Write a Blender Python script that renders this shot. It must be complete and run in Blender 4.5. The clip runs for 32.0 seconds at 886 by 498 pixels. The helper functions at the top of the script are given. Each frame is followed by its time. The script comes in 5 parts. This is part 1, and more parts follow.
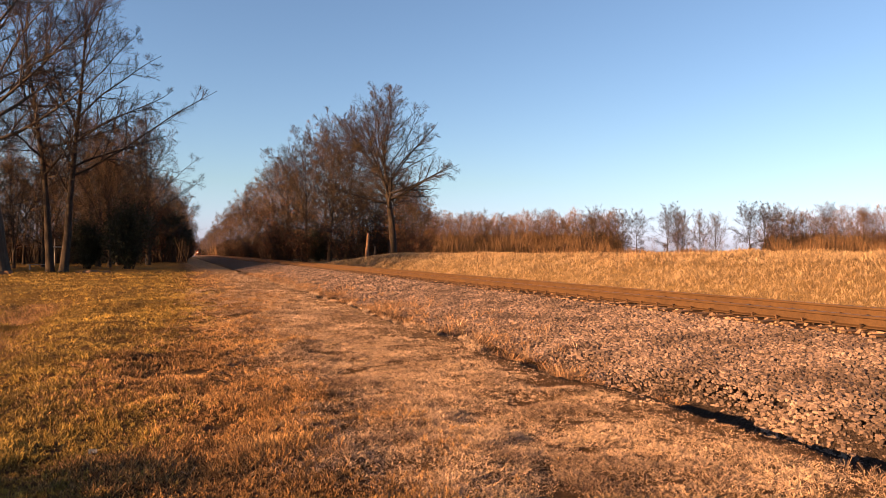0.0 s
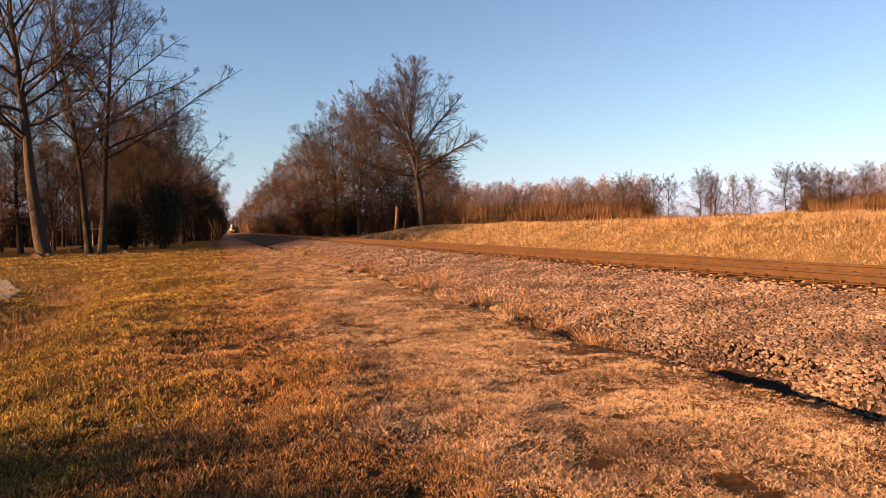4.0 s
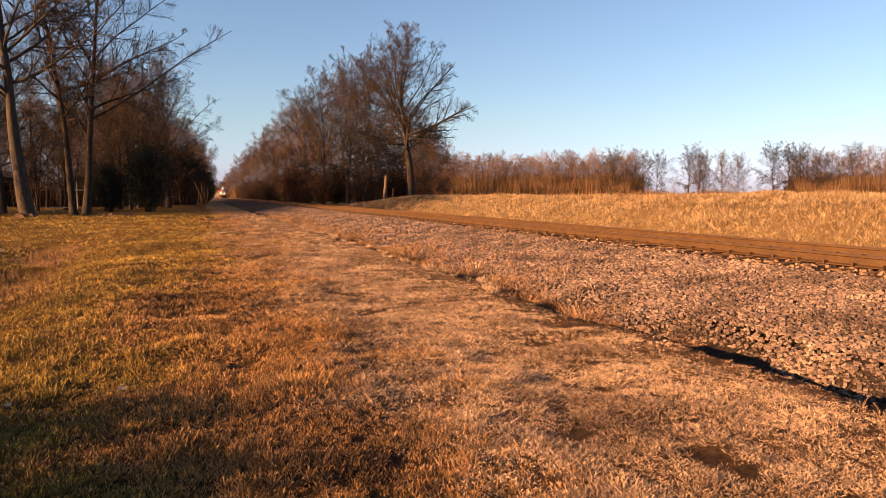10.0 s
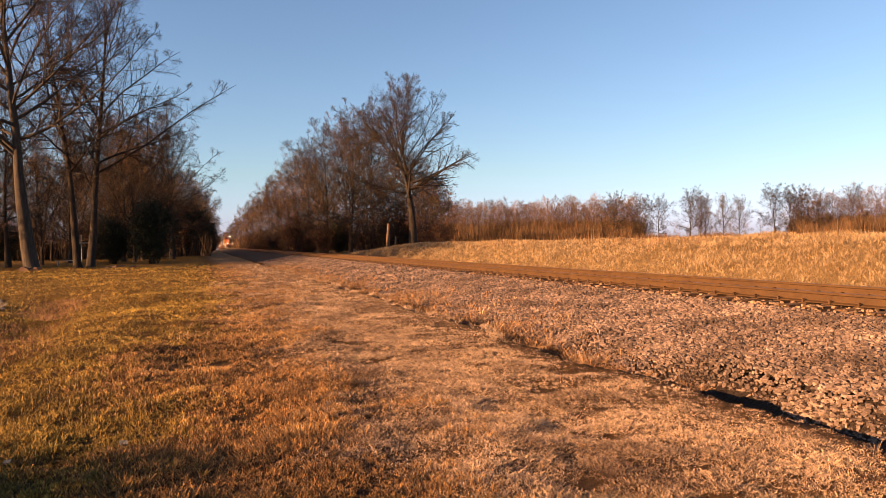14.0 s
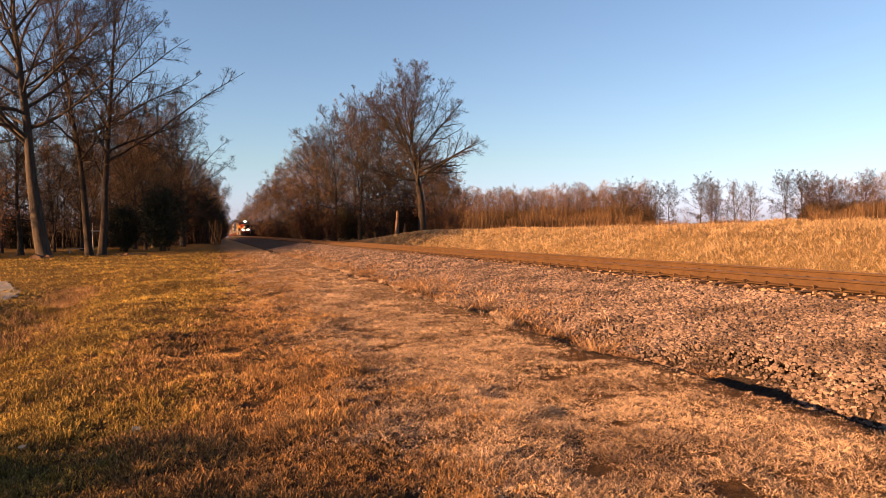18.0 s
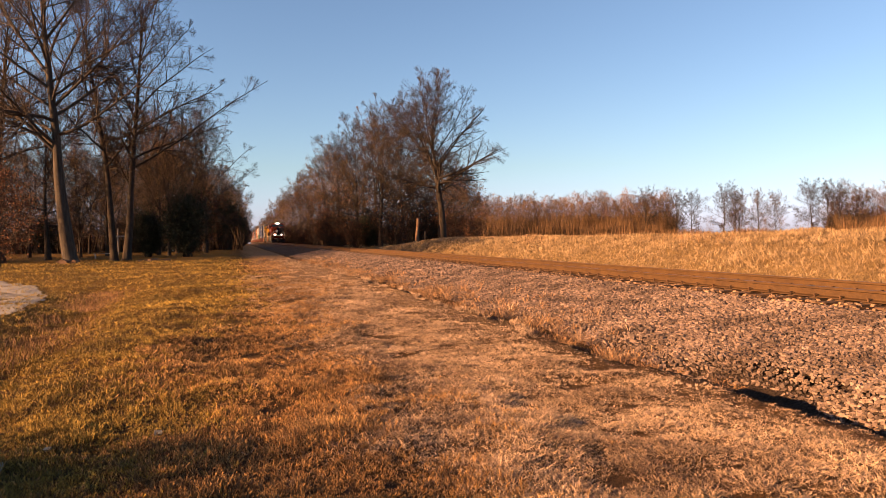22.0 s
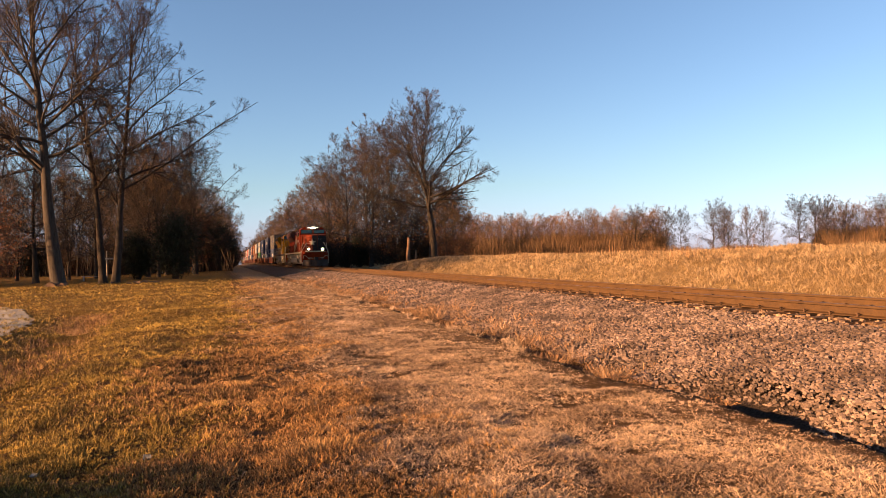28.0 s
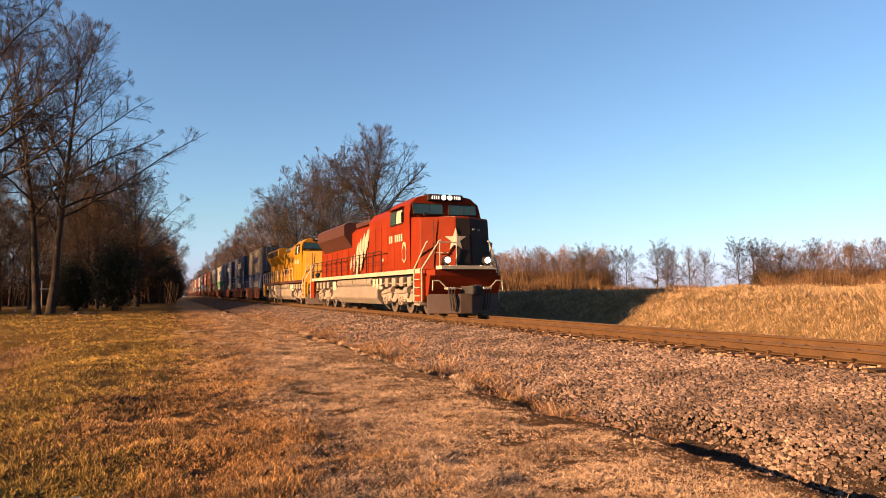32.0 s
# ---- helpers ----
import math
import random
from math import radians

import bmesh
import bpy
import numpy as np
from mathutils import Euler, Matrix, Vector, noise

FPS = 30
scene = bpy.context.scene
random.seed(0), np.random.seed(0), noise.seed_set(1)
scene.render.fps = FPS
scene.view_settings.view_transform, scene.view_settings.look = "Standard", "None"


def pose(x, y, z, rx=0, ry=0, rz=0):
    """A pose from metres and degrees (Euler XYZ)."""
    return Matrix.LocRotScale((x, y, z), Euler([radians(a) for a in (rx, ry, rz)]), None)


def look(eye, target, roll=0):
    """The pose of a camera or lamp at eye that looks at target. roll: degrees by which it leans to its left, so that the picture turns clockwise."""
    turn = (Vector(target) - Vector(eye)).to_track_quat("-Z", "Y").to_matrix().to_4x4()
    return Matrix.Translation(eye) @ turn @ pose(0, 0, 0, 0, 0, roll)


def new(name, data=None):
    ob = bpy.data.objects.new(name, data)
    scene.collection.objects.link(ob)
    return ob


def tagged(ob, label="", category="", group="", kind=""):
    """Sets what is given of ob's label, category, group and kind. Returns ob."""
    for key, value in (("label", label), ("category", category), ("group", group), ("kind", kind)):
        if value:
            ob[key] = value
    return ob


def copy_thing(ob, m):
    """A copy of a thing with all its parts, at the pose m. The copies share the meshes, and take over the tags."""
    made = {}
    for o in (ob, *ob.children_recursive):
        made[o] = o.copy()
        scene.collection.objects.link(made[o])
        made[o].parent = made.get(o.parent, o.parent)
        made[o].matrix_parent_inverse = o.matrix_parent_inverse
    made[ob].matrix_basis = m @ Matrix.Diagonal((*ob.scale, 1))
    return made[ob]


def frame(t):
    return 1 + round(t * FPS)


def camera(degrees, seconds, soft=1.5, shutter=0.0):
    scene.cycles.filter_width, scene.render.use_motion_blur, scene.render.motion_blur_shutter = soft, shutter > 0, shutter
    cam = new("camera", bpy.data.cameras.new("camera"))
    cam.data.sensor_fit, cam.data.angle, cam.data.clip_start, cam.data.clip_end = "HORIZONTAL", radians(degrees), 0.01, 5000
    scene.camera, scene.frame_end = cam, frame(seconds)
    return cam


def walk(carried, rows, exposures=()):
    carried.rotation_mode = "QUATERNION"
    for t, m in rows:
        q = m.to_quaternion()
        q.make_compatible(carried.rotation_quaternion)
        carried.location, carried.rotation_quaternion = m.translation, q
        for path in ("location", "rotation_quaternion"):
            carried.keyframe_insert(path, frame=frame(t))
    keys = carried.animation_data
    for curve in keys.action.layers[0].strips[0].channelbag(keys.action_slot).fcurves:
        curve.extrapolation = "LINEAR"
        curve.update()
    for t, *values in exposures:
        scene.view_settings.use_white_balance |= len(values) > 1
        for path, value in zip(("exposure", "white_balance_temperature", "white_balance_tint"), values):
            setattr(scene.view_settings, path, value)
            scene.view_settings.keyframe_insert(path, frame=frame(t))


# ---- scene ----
cam = camera(65.89, 32.0, soft=0.45)
EYE = (0.0, 0.0, 1.6)
walk(cam, [
    (0, pose(*EYE, 90.25, -0.02, -21.33)), (0.5, pose(*EYE, 89.31, 0.44, -19.32)), (1, pose(*EYE, 87.99, 0.24, -18.88)),
    (1.5, pose(*EYE, 86.88, 0.23, -20.06)), (2, pose(*EYE, 87.28, 0.03, -19.59)), (2.5, pose(*EYE, 87.33, 0.29, -19.73)),
    (3, pose(*EYE, 87.05, 0.26, -20.07)), (3.5, pose(*EYE, 87.83, 1.13, -19.54)), (5.5, pose(*EYE, 88.04, 1.70, -17.73)),
    (6, pose(*EYE, 88.20, 2.41, -17.54)), (6.5, pose(*EYE, 88.27, 2.02, -16.94)), (7, pose(*EYE, 88.13, 1.88, -15.96)),
    (7.5, pose(*EYE, 88.56, 1.69, -15.26)), (8, pose(*EYE, 88.36, 1.57, -16.10)), (8.5, pose(*EYE, 88.18, 1.83, -15.40)),
    (9, pose(*EYE, 87.54, 0.96, -16.32)), (9.5, pose(*EYE, 86.78, -0.03, -18.84)), (10, pose(*EYE, 85.41, 0.12, -19.82)),
    (10.5, pose(*EYE, 86.67, 0.65, -20.22)), (11, pose(*EYE, 88.88, 1.03, -20.07)), (11.5, pose(*EYE, 89.29, 1.14, -20.74)),
    (12, pose(*EYE, 89.61, 0.86, -20.94)), (12.5, pose(*EYE, 89.69, 1.28, -20.86)), (13, pose(*EYE, 89.40, 1.15, -20.52)),
    (13.5, pose(*EYE, 89.27, 1.22, -20.17)), (14, pose(*EYE, 89.34, 1.07, -19.61)), (14.5, pose(*EYE, 89.80, 1.45, -18.95)),
    (15, pose(*EYE, 89.45, 1.08, -18.45)), (15.5, pose(*EYE, 88.75, 1.08, -18.63)), (17.5, pose(*EYE, 88.04, 1.10, -18.67)),
    (18, pose(*EYE, 88.30, 1.15, -18.86)), (18.5, pose(*EYE, 88.26, 1.52, -18.73)), (19, pose(*EYE, 88.45, 1.72, -18.39)),
    (19.5, pose(*EYE, 87.95, 1.52, -17.80)), (20, pose(*EYE, 87.19, 1.05, -18.15)), (20.5, pose(*EYE, 86.78, 0.78, -16.96)),
    (21, pose(*EYE, 87.29, 0.94, -16.57)), (21.5, pose(*EYE, 88.12, 0.70, -16.91)), (22, pose(*EYE, 88.95, 0.84, -17.16)),
    (22.5, pose(*EYE, 89.76, 0.71, -18.33)), (23, pose(*EYE, 90.30, 0.56, -18.26)), (23.5, pose(*EYE, 90.01, 1.06, -18.01)),
    (24, pose(*EYE, 90.25, 1.22, -18.05)), (24.5, pose(*EYE, 89.80, 1.44, -18.12)), (25, pose(*EYE, 90.22, 1.85, -18.00)),
    (25.5, pose(*EYE, 90.43, 1.28, -18.54)), (27.5, pose(*EYE, 90.51, 0.88, -18.09)), (28, pose(*EYE, 90.54, 1.39, -17.92)),
    (28.5, pose(*EYE, 90.39, 1.50, -18.36)), (29, pose(*EYE, 90.85, 1.17, -19.11)), (29.5, pose(*EYE, 90.92, 1.01, -18.79)),
    (30, pose(*EYE, 92.06, 0.78, -18.87)), (30.5, pose(*EYE, 92.50, 0.84, -19.40)), (31, pose(*EYE, 92.34, 0.94, -20.38)),
    (31.5, pose(*EYE, 92.87, 0.90, -21.24)), (32, pose(*EYE, 93.46, 0.52, -22.10)),
], exposures=[(0, 2.3, 6950, 13), (2, 2.3, 7200, 15.5), (10, 2.3, 7250, 16), (14, 2.3, 7050, 14), (20, 2.3, 7200, 15.5), (25, 2.3, 6950, 13), (28, 2.3, 6850, 11.5), (32, 2.3, 6450, 7.5)])

# ---- world, sun, exposure ----
SUN_ELEVATION, SUN_TRAVEL = 15.0, (1.0, 0.13)     # degrees; the ground direction in which shadows fall
world = bpy.data.worlds.new("sky")
scene.world = world
world.use_nodes = True
wn = world.node_tree
wn.nodes.clear()
sky = wn.nodes.new("ShaderNodeTexSky")
sky.sky_type, sky.sun_disc = "NISHITA", False
sky.sun_elevation = radians(SUN_ELEVATION)
sky.sun_rotation = math.atan2(-SUN_TRAVEL[0], -SUN_TRAVEL[1])
sky.altitude, sky.air_density, sky.dust_density, sky.ozone_density = 200, 1.0, 0.8, 3.0
bg = wn.nodes.new("ShaderNodeBackground")
bg.inputs["Strength"].default_value = 0.0405
wout = wn.nodes.new("ShaderNodeOutputWorld")
tint = wn.nodes.new("ShaderNodeMix")
tint.data_type, tint.blend_type = "RGBA", "MULTIPLY"
tint.inputs["Factor"].default_value = 1.0
tint.inputs["B"].default_value = (1.0, 1.0, 1.03, 1)
wn.links.new(sky.outputs[0], tint.inputs["A"])
# clear winter air: the low sky stays pale blue instead of yellowing
apart, joined = wn.nodes.new("ShaderNodeSeparateColor"), wn.nodes.new("ShaderNodeCombineColor")
wn.links.new(tint.outputs["Result"], apart.inputs[0])
for source, gain, rule, target in (("Green", 1.2, "MAXIMUM", "Blue"), ("Green", 0.985, "MINIMUM", "Red")):
    scaled, pick = wn.nodes.new("ShaderNodeMath"), wn.nodes.new("ShaderNodeMath")
    scaled.operation, pick.operation = "MULTIPLY", rule
    scaled.inputs[1].default_value = gain
    wn.links.new(apart.outputs[source], scaled.inputs[0])
    wn.links.new(scaled.outputs[0], pick.inputs[0])
    wn.links.new(apart.outputs[target], pick.inputs[1])
    wn.links.new(pick.outputs[0], joined.inputs[target])
wn.links.new(apart.outputs["Green"], joined.inputs["Green"])
wn.links.new(joined.outputs[0], bg.inputs[0])
wn.links.new(bg.outputs[0], wout.inputs[0])

sun = new("sun", bpy.data.lights.new("sun", "SUN"))
sun.data.energy, sun.data.angle, sun.data.color = 5.0, radians(0.5), (1.0, 0.535, 0.25)
tx, ty = SUN_TRAVEL
tz = -math.hypot(tx, ty) * math.tan(radians(SUN_ELEVATION))
sun.matrix_world = look((-60, 10, 40), (-60 + tx, 10 + ty, 40 + tz))
scene.view_settings.exposure = 2.3

# ---- materials ----
def surface(name, a, b, scale=4.0, rough=0.8, bump=0.3, metal=0.0, fine=60.0, c=None, per=None, spread=0.25, depth=0.01, stretch=(1, 1, 1), spec=0.3):
    """Two tones mixed by a coarse and a fine noise, with fine relief; per: vary by 'object' or by 'island'."""
    m = bpy.data.materials.new(name)
    m.use_nodes = True
    t = m.node_tree
    N, K = t.nodes, t.links
    bsdf = N["Principled BSDF"]
    co = N.new("ShaderNodeTexCoord")
    mp = N.new("ShaderNodeMapping")
    mp.inputs["Scale"].default_value = stretch
    K.new(co.outputs["Object"], mp.inputs["Vector"])
    n1, n2 = N.new("ShaderNodeTexNoise"), N.new("ShaderNodeTexNoise")
    for n, s, d in ((n1, scale, 5.0), (n2, fine, 3.0)):
        n.inputs["Scale"].default_value, n.inputs["Detail"].default_value = s, d
        n.inputs["Roughness"].default_value = 0.65
        K.new(mp.outputs[0], n.inputs["Vector"])
    r1 = N.new("ShaderNodeValToRGB")
    r1.color_ramp.elements[0].position, r1.color_ramp.elements[1].position = 0.32, 0.68
    r1.color_ramp.elements[0].color, r1.color_ramp.elements[1].color = (*a, 1), (*b, 1)
    if c:
        e = r1.color_ramp.elements.new(0.52)
        e.color = (*c, 1)
    K.new(n1.outputs["Fac"], r1.inputs["Fac"])
    hs = N.new("ShaderNodeHueSaturation")
    K.new(r1.outputs["Color"], hs.inputs["Color"])
    mr = N.new("ShaderNodeMapRange")
    mr.inputs["From Min"].default_value, mr.inputs["From Max"].default_value = 0.3, 0.7
    mr.inputs["To Min"].default_value, mr.inputs["To Max"].default_value = 1 - spread, 1 + spread
    K.new(n2.outputs["Fac"], mr.inputs["Value"])
    last = mr.outputs[0]
    if per:
        src = N.new("ShaderNodeObjectInfo" if per == "object" else "ShaderNodeNewGeometry")
        rnd = src.outputs["Random" if per == "object" else "Random Per Island"]
        m2 = N.new("ShaderNodeMapRange")
        m2.inputs["To Min"].default_value, m2.inputs["To Max"].default_value = 0.4, 1.7
        K.new(rnd, m2.inputs["Value"])
        mu = N.new("ShaderNodeMath")
        mu.operation = "MULTIPLY"
        K.new(last, mu.inputs[0])
        K.new(m2.outputs[0], mu.inputs[1])
        last = mu.outputs[0]
    K.new(last, hs.inputs["Value"])
    K.new(hs.outputs["Color"], bsdf.inputs["Base Color"])
    bsdf.inputs["Roughness"].default_value, bsdf.inputs["Metallic"].default_value = rough, metal
    bsdf.inputs["Specular IOR Level"].default_value = spec
    if bump:
        bp = N.new("ShaderNodeBump")
        bp.inputs["Strength"].default_value, bp.inputs["Distance"].default_value = bump, depth
        K.new(n2.outputs["Fac"], bp.inputs["Height"])
        K.new(bp.outputs[0], bsdf.inputs["Normal"])
    return m


def glow(name, colour, strength):
    m = bpy.data.materials.new(name)
    m.use_nodes = True
    b = m.node_tree.nodes["Principled BSDF"]
    b.inputs["Base Color"].default_value = (*colour, 1)
    b.inputs["Emission Color"].default_value = (*colour, 1)
    b.inputs["Emission Strength"].default_value = strength
    return m


BARK = surface("bark", (0.00992, 0.00682, 0.00496), (0.0384, 0.0285, 0.0198), 2.5, 0.95, 0.8, fine=22, depth=0.04, stretch=(3, 3, 0.6))
PALE_BARK = surface("pale_bark", (0.0208, 0.016, 0.012), (0.0576, 0.0456, 0.0336), 2.0, 0.95, 0.8, fine=22, depth=0.04, stretch=(3, 3, 0.6))
TWIG = surface("twig", (0.0126, 0.0084, 0.0056), (0.042, 0.0287, 0.0182), 0.5, 0.95, 0, per="island")
WOOD_TWIG = surface("wood_twig", (0.0312, 0.0198, 0.0114), (0.0975, 0.0609, 0.0344), 0.4, 0.95, 0, per="island")
FAR_TWIG = surface("far_twig", (0.04, 0.022, 0.009), (0.115, 0.068, 0.032), 0.08, 0.95, 0, per="island")
DRY_LEAF = surface("dry_leaf", (0.06, 0.02, 0.007), (0.12, 0.048, 0.018), 0.6, 0.9, 0, per="island")
NEEDLES = surface("evergreen_needles", (0.006, 0.009, 0.004), (0.018, 0.022, 0.01), 1.0, 0.9, 0, per="island")
STRAW = surface("straw_blade", (0.0954, 0.061, 0.0376), (0.352, 0.251, 0.163), 0.9, 0.8, 0, per="island")
LAWN = surface("lawn_blade", (0.0638, 0.0359, 0.0141), (0.319, 0.193, 0.0773), 0.5, 0.8, 0, c=(0.206, 0.111, 0.0374), per="island")
GREEN = surface("green_blade", (0.0699, 0.0462, 0.00699), (0.29, 0.188, 0.0334), 0.4, 0.8, 0, per="island")
WEED = surface("weed_stalk", (0.07, 0.033, 0.013), (0.25, 0.145, 0.066), 1.2, 0.85, 0, per="island")
TALL = surface("tall_grass_blade", (0.115, 0.077, 0.037), (0.27, 0.195, 0.108), 1.1, 0.8, 0, per="island")
STONE = surface("ballast_stone", (0.038, 0.0251, 0.0182), (0.152, 0.108, 0.0821), 1.2, 0.85, 0.4, fine=40, per="island", depth=0.01)
STONE_ONE = surface("ballast_stone_single", (0.038, 0.0251, 0.0182), (0.152, 0.108, 0.0821), 1.2, 0.85, 0.4, fine=40, per="object", depth=0.01)
RUST = surface("rusty_rail", (0.0342, 0.0158, 0.00342), (0.0581, 0.0287, 0.00684), 3.0, 0.75, 0.3, 0.1, fine=40, depth=0.004)
POLISHED = surface("worn_railhead", (0.0608, 0.038, 0.019), (0.0988, 0.0646, 0.038), 2.0, 0.5, 0.05, 0.4, fine=90, stretch=(1, 0.05, 1))
TIE_WOOD = surface("tie_wood", (0.0342, 0.0178, 0.00889), (0.0752, 0.041, 0.0192), 3.0, 0.95, 0.8, fine=30, per="object", stretch=(0.6, 4, 4), depth=0.02)
GRAVEL = surface("pale_gravel", (0.152, 0.144, 0.122), (0.22, 0.209, 0.179), 1.5, 0.95, 0.6, fine=45, depth=0.02)


def ground_material():
    """Soil and thatch: lawn, trodden straw strip, ballast bed, bank and field, told apart by place and ragged noise.
    Near soil and trench carry shade in their colour.
    """
    m = bpy.data.materials.new("soil_and_thatch")
    m.use_nodes = True
    t = m.node_tree
    N, K = t.nodes, t.links
    bsdf = N["Principled BSDF"]
    bsdf.inputs["Roughness"].default_value = 0.95
    bsdf.inputs["Specular IOR Level"].default_value = 0.1
    co = N.new("ShaderNodeTexCoord")
    sep = N.new("ShaderNodeSeparateXYZ")
    K.new(co.outputs["Object"], sep.inputs[0])

    def noise_tex(scale, detail=6.0, rough=0.65):
        n = N.new("ShaderNodeTexNoise")
        n.inputs["Scale"].default_value, n.inputs["Detail"].default_value = scale, detail
        n.inputs["Roughness"].default_value = rough
        K.new(co.outputs["Object"], n.inputs["Vector"])
        return n.outputs["Fac"]

    def ramp(fac, stops):
        r = N.new("ShaderNodeValToRGB")
        els = r.color_ramp.elements
        els[0].position, els[0].color = stops[0][0], (*stops[0][1], 1)
        els[1].position, els[1].color = stops[-1][0], (*stops[-1][1], 1)
        for p, col in stops[1:-1]:
            els.new(p).color = (*col, 1)
        K.new(fac, r.inputs["Fac"])
        return r.outputs["Color"]

    def step(value, lo, hi):
        r = N.new("ShaderNodeMapRange")
        r.interpolation_type = "SMOOTHSTEP"
        r.inputs["From Min"].default_value, r.inputs["From Max"].default_value = lo, hi
        K.new(value, r.inputs["Value"])
        return r.outputs[0]

    def mix(fac, a, b):
        n = N.new("ShaderNodeMix")
        n.data_type = "RGBA"
        K.new(fac, n.inputs["Factor"])
        K.new(a, n.inputs["A"])
        K.new(b, n.inputs["B"])
        return n.outputs["Result"]

    coarse, mid, fine = noise_tex(0.22), noise_tex(1.6), noise_tex(34.0, 9.0, 0.85)
    wob = N.new("ShaderNodeMath")
    wob.operation = "MULTIPLY_ADD"
    K.new(mid, wob.inputs[0])
    wob.inputs[1].default_value = 2.6
    K.new(sep.outputs["X"], wob.inputs[2])
    xw = wob.outputs[0]
    lawn = ramp(coarse, [(0.3, (0.0462, 0.0264, 0.00581)), (0.5, (0.077, 0.0404, 0.00927)), (0.7, (0.0927, 0.0356, 0.00814))])
    green = ramp(mid, [(0.3, (0.0853, 0.0488, 0.00838)), (0.7, (0.188, 0.107, 0.021))])
    # darker near soil: shade between the blades, put into the colour
    gap_shade = ramp(mid, [(0.3, (0.0376, 0.0205, 0.00752)), (0.7, (0.0954, 0.0534, 0.0205))])
    straw = ramp(mid, [(0.3, (0.151, 0.0889, 0.0445)), (0.7, (0.267, 0.178, 0.0933))])
    # near-black trench colour stands in for the shadow below its lip
    trench_shade = ramp(mid, [(0.3, (0.0137, 0.00889, 0.00616)), (0.7, (0.0274, 0.0171, 0.011))])
    bed = ramp(mid, [(0.3, (0.041, 0.0287, 0.0205)), (0.7, (0.0752, 0.0534, 0.0397))])
    track = ramp(mid, [(0.3, (0.0513, 0.0253, 0.0103)), (0.7, (0.0821, 0.0452, 0.0205))])
    field = ramp(mid, [(0.3, (0.15, 0.0954, 0.0376)), (0.7, (0.26, 0.178, 0.0821))])
    col = mix(step(xw, 0.9, 2.4), green, lawn)
    col = mix(step(xw, 1.9, 3.2), col, straw)
    col = mix(step(sep.outputs["Y"], 8.0, 19.0), gap_shade, col)
    trench_tone = mix(step(sep.outputs["Y"], 7.0, 9.0), trench_shade, gap_shade)
    col = mix(step(sep.outputs["X"], 4.62, 4.75), col, trench_tone)
    col = mix(step(sep.outputs["X"], 5.35, 5.7), col, bed)
    col = mix(step(sep.outputs["X"], 8.55, 8.8), col, track)
    col = mix(step(sep.outputs["X"], 11.9, 12.3), col, bed)
    col = mix(step(xw, 16.5, 18.0), col, field)
    hs = N.new("ShaderNodeHueSaturation")
    K.new(col, hs.inputs["Color"])
    # fine noise also darkens its own hollows: tuft shade painted as tone
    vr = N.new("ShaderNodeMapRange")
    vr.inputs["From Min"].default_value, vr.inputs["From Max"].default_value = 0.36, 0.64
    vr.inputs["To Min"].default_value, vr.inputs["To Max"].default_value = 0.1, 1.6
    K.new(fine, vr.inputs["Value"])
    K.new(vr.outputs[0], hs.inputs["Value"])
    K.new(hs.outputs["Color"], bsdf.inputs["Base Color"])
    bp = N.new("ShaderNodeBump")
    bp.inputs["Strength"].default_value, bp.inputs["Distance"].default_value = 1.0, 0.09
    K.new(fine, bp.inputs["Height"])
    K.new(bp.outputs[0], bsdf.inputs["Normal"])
    return m


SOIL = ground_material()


# ---- mesh helpers ----
def part(name, bm, material, parent, label=""):
    """Links a bmesh, or a ready mesh, as one mesh object under a thing or a part."""
    if isinstance(bm, bmesh.types.BMesh):
        me = bpy.data.meshes.new(name)
        bm.normal_update()
        bm.to_mesh(me)
        bm.free()
    else:
        me = bm
    if material and not me.materials:
        me.materials.append(material)
    ob = new(name, me)
    ob.parent = parent
    if label:
        ob["label"] = label
    return ob


def mesh_of(name, verts, faces, material=None, smooth=False):
    """A mesh from arrays; faces is an array of triangles or of quads."""
    verts, faces = np.asarray(verts, np.float32), np.asarray(faces, np.int32)
    me = bpy.data.meshes.new(name)
    n, k = faces.shape
    me.vertices.add(len(verts))
    me.vertices.foreach_set("co", verts.ravel())
    me.loops.add(n * k)
    me.loops.foreach_set("vertex_index", faces.ravel())
    me.polygons.add(n)
    me.polygons.foreach_set("loop_start", np.arange(0, n * k, k, dtype=np.int32))
    me.polygons.foreach_set("loop_total", np.full(n, k, np.int32))
    me.polygons.foreach_set("use_smooth", np.full(n, smooth))
    me.update(calc_edges=True)
    if material:
        me.materials.append(material)
    return me


def empty(name, m=None):
    ob = new(name)
    ob.empty_display_size = 0.3
    if m is not None:
        ob.matrix_basis = m
    return ob


def box(bm, x0, x1, y0, y1, z0, z1, bevel=0.0, turn=None):
    m = Matrix.Translation(((x0 + x1) / 2, (y0 + y1) / 2, (z0 + z1) / 2))
    if turn is not None:
        m = m @ turn
    m = m @ Matrix.Diagonal((abs(x1 - x0), abs(y1 - y0), abs(z1 - z0), 1))
    r = bmesh.ops.create_cube(bm, size=1.0, matrix=m)
    if bevel:
        edges = list({e for v in r["verts"] for e in v.link_edges})
        bmesh.ops.bevel(bm, geom=edges, offset=bevel, segments=2, affect="EDGES", profile=0.5)
    return bm


def rod(bm, p, q, r, n=8, r2=None):
    p, q = Vector(p), Vector(q)
    d = q - p
    m = Matrix.Translation((p + q) / 2) @ d.to_track_quat("Z", "Y").to_matrix().to_4x4()
    bmesh.ops.create_cone(bm, cap_ends=True, segments=n, radius1=r, radius2=r if r2 is None else r2, depth=d.length, matrix=m)
    return bm


